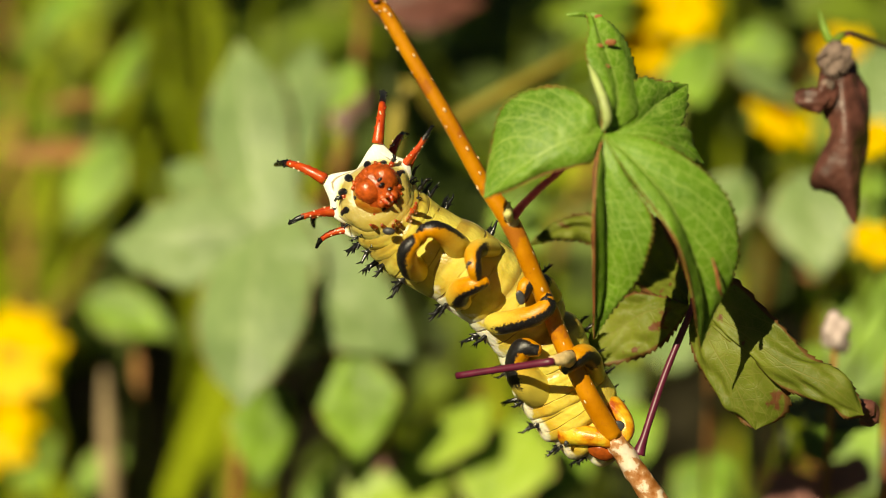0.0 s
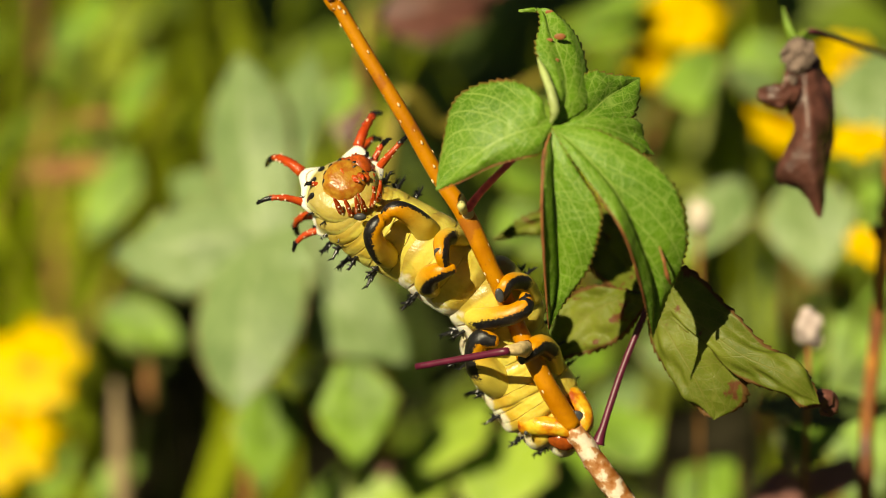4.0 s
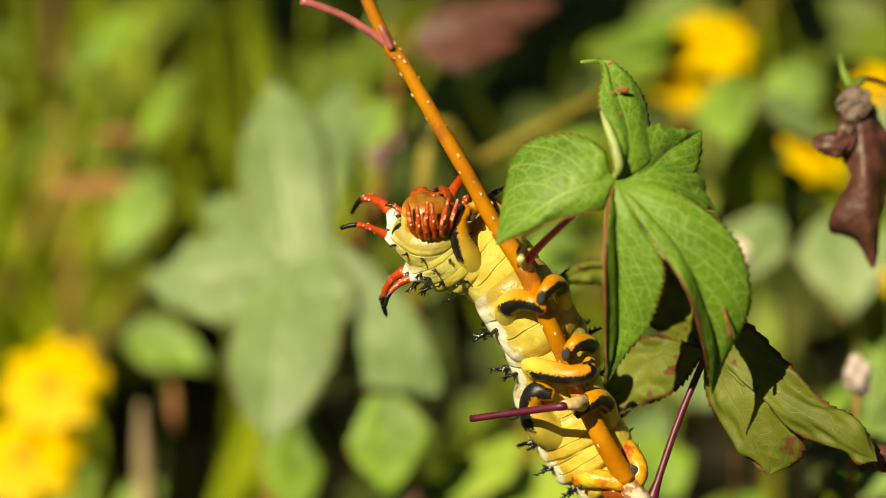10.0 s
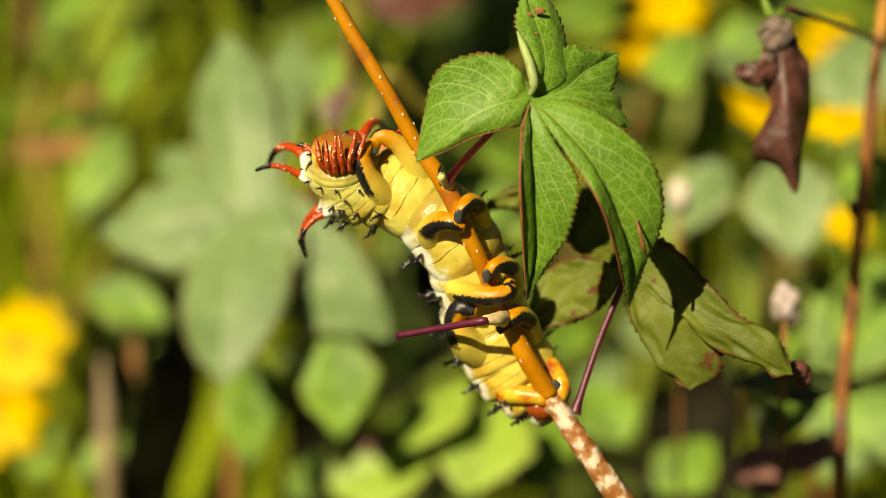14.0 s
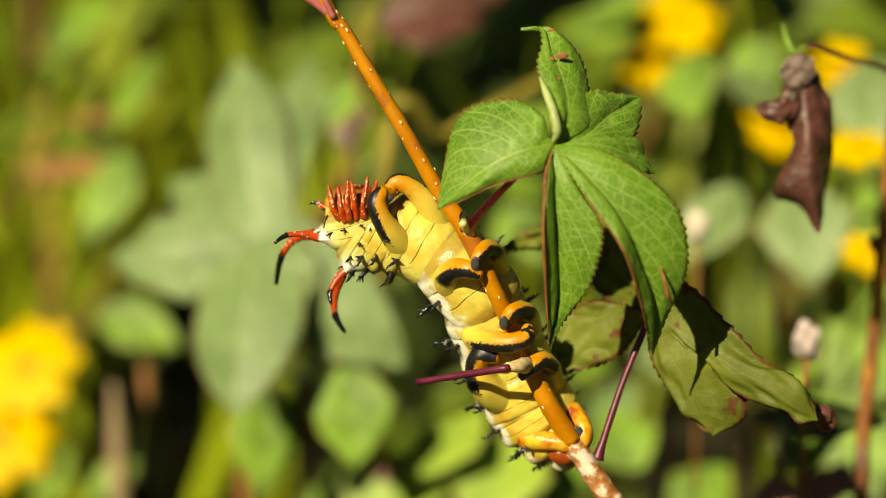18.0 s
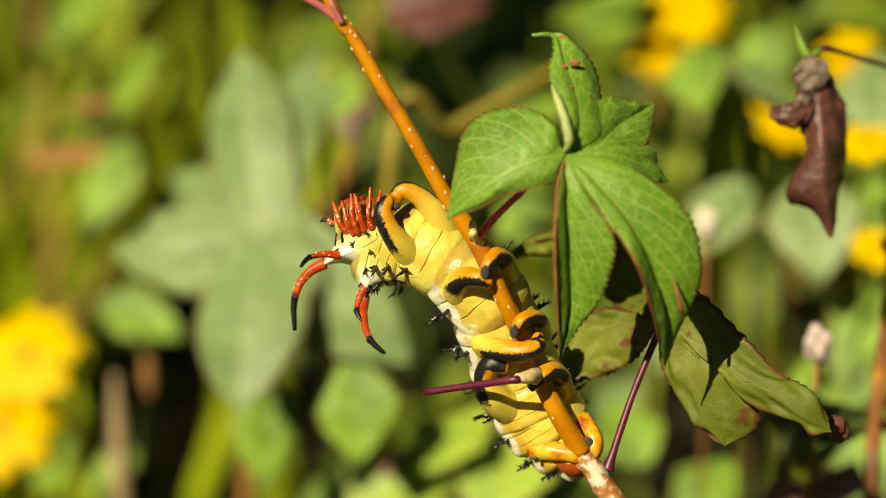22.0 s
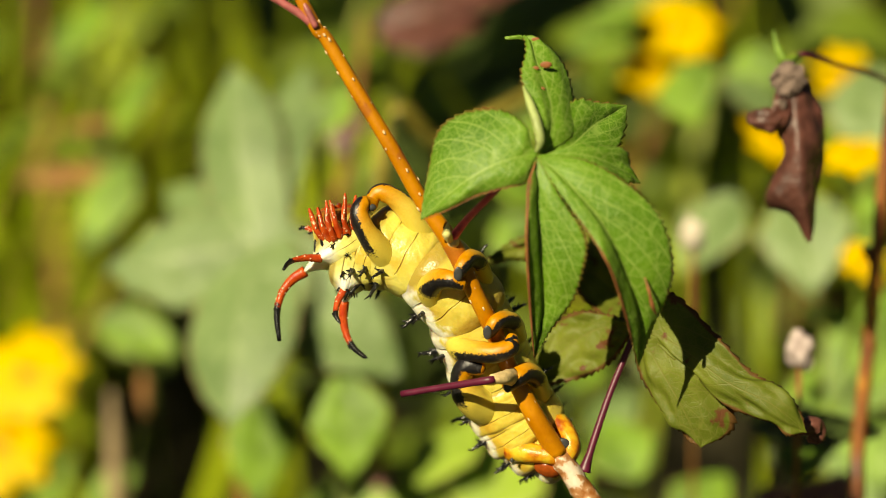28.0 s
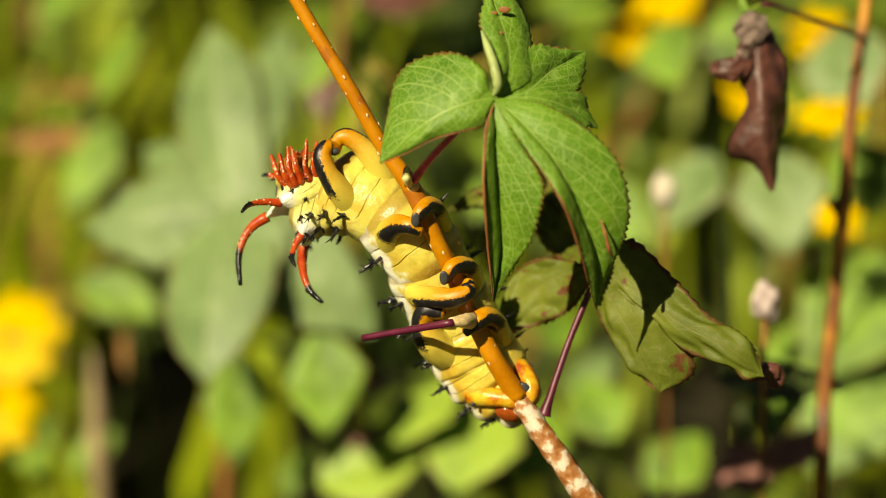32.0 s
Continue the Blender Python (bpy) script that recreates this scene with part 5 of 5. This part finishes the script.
def dry_stalk(points, r, material, label):
    foot = Vector((points[-1][0], points[-1][1] + .02, 0))
    f = thing("dry_stalk", foot, label, "stalk")
    part("stalk", tube(bmesh.new(), rel(list(points) + [(foot.x, foot.y, -.02)], foot), [r * .35, r * .9, r, r, r * 1.1], 6, 10, .15), M[material], f)


dry_stalk(((-0.1731, 0.9172, 0.3462), (-0.1710, 0.9051, 0.3129), (-0.1686, 0.8909, 0.2741)), .005, "pale_straw", "pale tan dry stalk")
dry_stalk(((-0.0405, 0.9838, 0.5292), (-0.0440, 0.9697, 0.4904), (-0.0533, 0.9727, 0.4401), (-0.0941, 0.9624, 0.3533), (-0.1094, 0.9267, 0.2552)), .0035, "straw", "reddish brown dry stalk")


dry_stalk(((0.0694, 0.9006, 0.5242), (0.0359, 0.8749, 0.5126), (0.0012, 0.8584, 0.4970), (-0.0275, 0.8404, 0.4771)), .0034, "olive", "thin arching olive-brown stalk behind the twig")


def flower(at, normal, size, petals=8, seed=0, group="yellow flowers"):
    """A yellow daisy-like flower on its own stalk from the ground."""
    rng = random.Random(seed)
    at = Vector(at)
    foot = Vector((at.x + rng.uniform(-.05, .05), at.y + .12, 0))
    f = thing("yellow_flower", foot, "bright yellow daisy-like flower on a thin stalk", "flower", group)
    m = Matrix.Translation(-foot) @ facing(at, normal, (1, 0, .2))
    part("stalk", tube(bmesh.new(), [(0, 0, -.02), (at - foot) * .5 + Vector((.01, 0, .02)), at - foot - Vector(normal).normalized() * .004], [.002, .0016, .0013], 5, 6), M["herb"], f)
    disc = part("disc", ball(bmesh.new(), (0, 0, 0), size * .22, (1, 1, .5), 12), M["disc"], f)
    disc.matrix_local = m
    for k in range(petals):
        bm = bmesh.new()
        rib = [Vector((size * t, 0, .05 * size - .1 * size * t * t)) for t in (.12, .4, .75, 1.0)]
        w = size * .27
        lobe(bm, rib, (0, w, .05 * w), (0, -w, .05 * w), 0, 5, .5, .6)
        p = part("petal", bm, M["petal"], f)
        p.matrix_local = m @ Matrix.Rotation(2 * math.pi * k / petals + rng.uniform(-.1, .1), 4, "Z")
    return f


flower((-0.2405, 1.0119, 0.3139), (-0.1009, -0.6333, 0.7673), .033, 8, 1)
flower((-0.2551, 0.9980, 0.2757), (0.0000, -0.6365, 0.7712), .034, 8, 2)
flower((0.1304, 1.0502, 0.5069), (0.0000, -0.5465, 0.8374), .026, 8, 3)
flower((0.1131, 1.0421, 0.4846), (0.2074, -0.6022, 0.7709), .018, 7, 4)
flower((0.1698, 0.9333, 0.4781), (0.3094, -0.4668, 0.8285), .020, 7, 5)
flower((0.1904, 0.8439, 0.4956), (-0.1054, -0.2068, 0.9727), .018, 7, 6)
flower((0.2042, 0.9441, 0.5077), (0.1054, -0.6122, 0.7837), .020, 7, 7)
flower((0.1943, 0.8274, 0.4504), (0.0000, -0.6156, 0.7881), .012, 7, 8)


def seed_head(at, r, material, label):
    at = Vector(at)
    foot = Vector((at.x + .01, at.y + .05, 0))
    f = thing("seed_head", foot, label, "seed head")
    part("stalk", tube(bmesh.new(), [(0, 0, -.02), (at - foot) * .5 + Vector((.006, 0, 0)), at - foot], [.0015, .0012, .001], 5, 6), M["straw"], f)
    for k in range(7):
        a = k * 2.4
        part("bract", ball(bmesh.new(), at - foot + Vector((math.cos(a) * r * .45, math.sin(a) * r * .4, (k - 3) * r * .25)), r * .55, (1, 1, 1.3), 8), M[material], f)


seed_head((0.1071, 0.7616, 0.4859), .0055, "white_bud", "small whitish seed head on a thin stalk")
seed_head((0.1335, 0.6471, 0.4811), .0055, "grey_bud", "greyish pink dry bract on a stalk")


def strip(verts, faces, points, widths, side):
    base = len(verts)
    for p, w in zip(points, widths):
        verts += [p - side * w, p + side * w]
    faces += [(base + 2 * i, base + 2 * i + 1, base + 2 * i + 3, base + 2 * i + 2) for i in range(len(points) - 1)]


def small_leaf(verts, faces, rng, c, L, flat):
    a = rng.uniform(0, 6.28)
    d = Vector((math.cos(a), math.sin(a) * .5, rng.uniform(-.8, .5))).normalized()
    s = d.cross(Vector((rng.uniform(-.6, .3), rng.uniform(-1, -.1), flat))).normalized()
    nrm = s.cross(d)
    base = len(verts)
    for t, w in ((0, .02), (.25, .22), (.5, .27), (.75, .18), (1, .01)):
        p = c + d * L * t + nrm * L * .15 * math.sin(t * 3)
        verts += [p - s * w * L, p + nrm * L * -.05, p + s * w * L]
    for i in range(4):
        b = base + 3 * i
        faces += [(b, b + 1, b + 4, b + 3), (b + 1, b + 2, b + 5, b + 4)]


def sheet(name, material, label, verts, faces):
    mesh = bpy.data.meshes.new(name)
    mesh.from_pydata([tuple(v) for v in verts], [], faces)
    for p in mesh.polygons:
        p.use_smooth = True
    mesh.materials.append(M[material])
    return tagged(new(name, mesh), label, "undergrowth", kind="stuff")


# open dark hollows among the weeds: x, z, half width, half height
HOLLOWS = ((-0.193, 0.140, 0.029, 0.031), (-0.020, 0.215, 0.022, 0.024), (0.025, 0.436, 0.034, 0.028), (-0.214, 0.210, 0.016, 0.024), (-0.172, 0.413, 0.008, 0.034), (-0.074, 0.184, 0.010, 0.024), (0.203, 0.279, 0.024, 0.016), (0.180, 0.341, 0.015, 0.023), (-0.234, 0.219, 0.012, 0.028), (-0.183, 0.202, 0.016, 0.024), (-0.255, 0.149, 0.012, 0.025), (-0.178, 0.131, 0.012, 0.025), (-0.272, 0.126, 0.038, 0.025), (-0.205, 0.166, 0.025, 0.037), (-0.175, 0.373, 0.012, 0.035), (-0.188, 0.270, 0.012, 0.024), (-0.281, 0.296, 0.020, 0.012), (0.028, 0.417, 0.057, 0.034), (-0.055, 0.197, 0.036, 0.052), (-0.182, 0.219, 0.020, 0.048), (0.236, 0.254, 0.048, 0.024), (0.114, 0.202, 0.020, 0.024), (-0.114, 0.373, 0.010, 0.023), (-0.006, 0.237, 0.024, 0.032), (0.195, 0.122, 0.050, 0.025), (-0.252, 0.131, 0.025, 0.017), (-0.104, 0.149, 0.012, 0.041), (0.060, 0.296, 0.024, 0.024), (-0.171, 0.385, 0.010, 0.023), (0.174, 0.386, 0.019, 0.019), (0.043, 0.103, 0.025, 0.017))


def hollow(x, y, z):
    k = 1.25 / y
    zz = .75 - (.75 - z) * k
    return any(((x * k - a) / c) ** 2 + ((zz - b) / d) ** 2 < 1.6 for a, b, c, d in HOLLOWS)


def weeds():
    """Grass, straw and small leaves that fill the ground behind."""
    rng = random.Random(11)
    for name, material, count, label in (("grass", "grass", 760, "yellow-green grass blades"), ("dry_grass", "straw", 140, "dry reddish brown stalks")):
        verts, faces = [], []
        for k in range(count):
            y = rng.uniform(1.15, 1.75)
            x = -rng.uniform(.08, .36) * y if rng.random() < .86 else rng.uniform(0, .33) * y
            h, w = rng.uniform(.32, .68), rng.uniform(.003, .007)
            if y < 1.42 and x < -.1 * y and rng.random() < .6:
                continue
            lean = Vector((rng.uniform(-.3, .3), rng.uniform(-.25, .25), 1))
            side = Vector((rng.uniform(.6, 1), rng.uniform(-.6, .6), 0)).normalized()
            pts = [Vector((x, y, -.02)) + lean * h * t + Vector((lean.x, lean.y, -.3)) * h * .5 * t * t for t in (0, .25, .5, .75, 1)]
            if any(hollow(p.x, p.y, p.z) for p in pts):
                continue
            strip(verts, faces, pts, [w * .7, w, w * .9, w * .6, w * .05], side)
        sheet(name, material, label, verts, faces)
    verts, faces = [], []
    for k in range(700):
        y = rng.uniform(1.08, 1.7)
        x = rng.uniform(-.34, .34) * y
        z = rng.uniform(.02, .52)
        lump = noise.noise(Vector((x * 9, y * 5, z * 9)))
        if lump < .0 or hollow(x, y, z) or (x < -.1 and rng.random() < .6):
            continue
        small_leaf(verts, faces, rng, Vector((x, y, z)), rng.uniform(.03, .075), .6)
    sheet("weeds", "herb", "small green weed leaves", verts, faces)
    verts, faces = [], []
    # leaves at the back, their near-black green is painted shade
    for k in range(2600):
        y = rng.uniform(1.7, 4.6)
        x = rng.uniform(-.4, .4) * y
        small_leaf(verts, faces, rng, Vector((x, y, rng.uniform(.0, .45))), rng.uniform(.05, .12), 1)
    sheet("shade_leaves", "leaf_shade_tone", "leaves at the back with deep shade put into their green", verts, faces)


def meadow():
    """The rest of the overgrown meadow, out of the lens's reach."""
    rng = random.Random(21)
    verts, faces = [], []
    for k in range(9000):
        x, y = rng.uniform(-5, 5), rng.uniform(-4, 7)
        if abs(x) < .42 * max(y, .9) + .1 and -.9 < y < 4.7:
            continue
        h, w = rng.uniform(.12, .4), rng.uniform(.004, .009)
        lean = Vector((rng.uniform(-.4, .4), rng.uniform(-.4, .4), 1))
        a = rng.uniform(0, 6.28)
        pts = [Vector((x, y, -.02)) + lean * h * t + Vector((lean.x, lean.y, -.3)) * h * .5 * t * t for t in (0, .4, .75, 1)]
        strip(verts, faces, pts, [w, w, w * .7, w * .05], Vector((math.cos(a), math.sin(a), 0)))
    sheet("meadow_grass", "grass", "yellow-green meadow grass", verts, faces)
    verts, faces = [], []
    for k in range(7000):
        x, y = rng.uniform(-5, 5), rng.uniform(-4, 7)
        if abs(x) < .42 * max(y, .9) + .1 and -.9 < y < 4.7:
            continue
        small_leaf(verts, faces, rng, Vector((x, y, rng.uniform(.02, .22))), rng.uniform(.06, .14), 1)
    sheet("meadow_weeds", "herb", "low green meadow weeds", verts, faces)


weeds()
meadow()
added_shade_tree()

# ---- what moves: the front of the caterpillar curls back ----
CURL = {
    'A5': (
        (0, pose(-0.0166, 0.0065, 0.0326, 124.3, -131.7, -3.2)),
        (2.5, pose(-0.0115, 0.0061, 0.0315, 124.9, -129.2, -4.9)),
        (4.5, pose(-0.0100, 0.0058, 0.0307, 123.7, -125.9, -4.1)),
        (6, pose(-0.0111, 0.0057, 0.0303, 122.8, -125.7, -2.9)),
        (9, pose(-0.0095, 0.0061, 0.0315, 117.6, -111.5, -1.2)),
        (12, pose(-0.0092, 0.0058, 0.0305, 116.5, -111.3, -0.0)),
        (18, pose(-0.0110, 0.0055, 0.0297, 116.5, -114.8, 1.3)),
        (24, pose(-0.0107, 0.0057, 0.0303, 116.9, -114.2, 0.5)),
        (32, pose(-0.0122, 0.0054, 0.0296, 116.9, -116.7, 1.5)),
    ),
    'A4': (
        (0, pose(-0.0303, 0.0067, 0.0446, -56.2, -35.4, 174.1)),
        (2.5, pose(-0.0296, 0.0073, 0.0464, -55.5, -35.4, 172.8)),
        (4.5, pose(-0.0259, 0.0067, 0.0448, -53.5, -36.6, 172.7)),
        (6, pose(-0.0248, 0.0063, 0.0435, -51.7, -37.6, 172.8)),
        (9, pose(-0.0180, 0.0056, 0.0474, -41.8, -55.4, 164.3)),
        (12, pose(-0.0176, 0.0053, 0.0468, -43.5, -50.8, 167.3)),
        (18, pose(-0.0193, 0.0050, 0.0460, -42.9, -47.9, 166.8)),
        (24, pose(-0.0192, 0.0052, 0.0464, -43.5, -46.4, 167.9)),
        (32, pose(-0.0204, 0.0049, 0.0457, -42.7, -49.1, 166.3)),
    ),
    'A3': (
        (0, pose(-0.0439, 0.0094, 0.0520, -52.1, -30.7, 170.6)),
        (2.5, pose(-0.0430, 0.0101, 0.0541, -50.2, -30.5, 170.8)),
        (4.5, pose(-0.0397, 0.0097, 0.0529, -46.5, -28.1, 171.7)),
        (6, pose(-0.0386, 0.0092, 0.0516, -40.9, -26.3, 172.7)),
        (9, pose(-0.0294, 0.0117, 0.0615, -21.4, -40.2, 162.1)),
        (12, pose(-0.0320, 0.0109, 0.0592, -23.9, -33.2, 166.2)),
        (18, pose(-0.0348, 0.0111, 0.0568, -20.6, -27.8, 163.6)),
        (24, pose(-0.0348, 0.0109, 0.0562, -18.2, -24.5, 162.3)),
        (32, pose(-0.0347, 0.0109, 0.0562, -15.4, -26.2, 161.2)),
    ),
    'A2': (
        (0, pose(-0.0500, 0.0099, 0.0565, 108.4, -139.5, 9.3)),
        (2.5, pose(-0.0490, 0.0105, 0.0580, 109.7, -139.4, 9.3)),
        (4.5, pose(-0.0465, 0.0097, 0.0559, 116.7, -143.6, 4.8)),
        (6, pose(-0.0451, 0.0089, 0.0536, -56.9, -35.1, -174.8)),
        (9, pose(-0.0360, 0.0114, 0.0634, -35.5, -46.0, 172.1)),
        (12, pose(-0.0388, 0.0105, 0.0611, -36.5, -41.1, 174.0)),
        (18, pose(-0.0418, 0.0116, 0.0583, -24.8, -29.5, 167.2)),
        (24, pose(-0.0413, 0.0122, 0.0570, -18.6, -19.8, 167.2)),
        (32, pose(-0.0416, 0.0121, 0.0568, -15.9, -21.2, 164.2)),
    ),
    'A1': (
        (0, pose(-0.0544, 0.0102, 0.0603, 83.6, -136.2, 33.4)),
        (2.5, pose(-0.0534, 0.0107, 0.0615, 84.2, -136.0, 33.4)),
        (4.5, pose(-0.0517, 0.0097, 0.0589, 96.5, -139.2, 21.7)),
        (6, pose(-0.0501, 0.0087, 0.0560, 103.6, -139.9, 21.6)),
        (9, pose(-0.0410, 0.0097, 0.0647, 127.7, -130.3, 4.9)),
        (12, pose(-0.0437, 0.0088, 0.0622, 127.9, -132.7, 5.1)),
        (18, pose(-0.0472, 0.0116, 0.0583, -29.2, -31.0, 171.1)),
        (24, pose(-0.0464, 0.0120, 0.0565, -18.6, -15.0, 172.0)),
        (32, pose(-0.0469, 0.0129, 0.0559, -16.1, -16.1, 167.0)),
    ),
    'T3': (
        (0, pose(-0.0574, 0.0095, 0.0642, 62.5, -139.6, 53.8)),
        (2.5, pose(-0.0564, 0.0099, 0.0652, 62.5, -139.6, 53.8)),
        (4.5, pose(-0.0552, 0.0098, 0.0621, 77.9, -139.5, 37.3)),
        (6, pose(-0.0537, 0.0085, 0.0585, 85.2, -139.5, 37.3)),
        (9, pose(-0.0435, 0.0084, 0.0669, 111.9, -129.4, 17.2)),
        (12, pose(-0.0462, 0.0075, 0.0644, 111.9, -129.4, 17.2)),
        (18, pose(-0.0510, 0.0117, 0.0585, -33.1, -32.1, 174.5)),
        (24, pose(-0.0502, 0.0118, 0.0558, -18.3, -10.9, 176.0)),
        (32, pose(-0.0507, 0.0127, 0.0553, -16.1, -11.7, 169.3)),
    ),
    'T2': (
        (0, pose(-0.0595, 0.0077, 0.0680, -142.3, -27.9, -97.8)),
        (2.5, pose(-0.0578, 0.0080, 0.0688, 39.6, -148.7, 79.9)),
        (4.5, pose(-0.0570, 0.0091, 0.0659, 33.0, -133.4, 72.8)),
        (6, pose(-0.0557, 0.0076, 0.0618, 45.7, -130.4, 66.7)),
        (9, pose(-0.0473, 0.0069, 0.0717, 25.6, -118.5, 77.6)),
        (12, pose(-0.0500, 0.0059, 0.0690, 25.6, -118.5, 77.6)),
        (18, pose(-0.0534, 0.0120, 0.0623, -32.9, -70.5, 158.2)),
        (24, pose(-0.0515, 0.0124, 0.0605, -3.0, -52.3, 157.6)),
        (32, pose(-0.0519, 0.0133, 0.0598, 2.7, -49.1, 149.8)),
    ),
    'T1': (
        (0, pose(-0.0598, 0.0065, 0.0705, -144.2, -20.0, -87.0)),
        (2.5, pose(-0.0578, 0.0068, 0.0714, -144.2, -20.0, -87.0)),
        (4.5, pose(-0.0566, 0.0083, 0.0695, 28.5, -121.3, 90.0)),
        (6, pose(-0.0556, 0.0065, 0.0647, 24.9, -106.9, 90.0)),
        (9, pose(-0.0490, 0.0049, 0.0778, -9.9, -97.9, 111.8)),
        (12, pose(-0.0520, 0.0038, 0.0747, -9.9, -97.9, 111.8)),
        (18, pose(-0.0567, 0.0114, 0.0665, 11.7, -78.5, 90.0)),
        (24, pose(-0.0558, 0.0125, 0.0635, -24.5, -73.4, 121.2)),
        (32, pose(-0.0561, 0.0132, 0.0625, -24.5, -73.4, 121.2)),
    ),
    'H': (
        (0, pose(-0.0591, 0.0041, 0.0728, -144.2, -20.0, -87.0)),
        (2.5, pose(-0.0566, 0.0044, 0.0735, -144.2, -20.0, -87.0)),
        (4.5, pose(-0.0542, 0.0107, 0.0704, 28.5, -121.3, 90.0)),
        (6, pose(-0.0537, 0.0105, 0.0640, 24.9, -106.9, 90.0)),
        (9, pose(-0.0472, 0.0125, 0.0782, -9.9, -97.9, 111.8)),
        (12, pose(-0.0504, 0.0112, 0.0745, -9.9, -97.9, 111.8)),
        (18, pose(-0.0549, 0.0186, 0.0656, 11.7, -78.5, 90.0)),
        (24, pose(-0.0559, 0.0215, 0.0620, -24.5, -73.4, 121.2)),
        (32, pose(-0.0556, 0.0222, 0.0609, -24.5, -73.4, 121.2)),
    ),
}


def motions():
    for name, rows in CURL.items():
        walk(RINGS[name], rows)
    # the first pair of prolegs stretches out; the second lets go at first, then takes hold of the twig
    for foot in FEET["A3"]:
        walk(foot, [(0, pose(-.002, 0, 0, 0, -24, 0)), (5, pose(-.002, 0, 0, 0, -18, 0)), (7, pose(-.001, 0, 0, 0, -14, 0)), (9, pose(0, 0, 0)), (32, pose(0, 0, 0))])
    for foot in FEET["A4"]:
        walk(foot, [(0, pose(0, 0, 0, 0, 0, 30)), (5, pose(0, 0, 0, 0, 0, 28)), (7, pose(0, 0, 0, 0, 0, 22)), (8.5, pose(0, 0, 0)), (32, pose(0, 0, 0))])


motions()
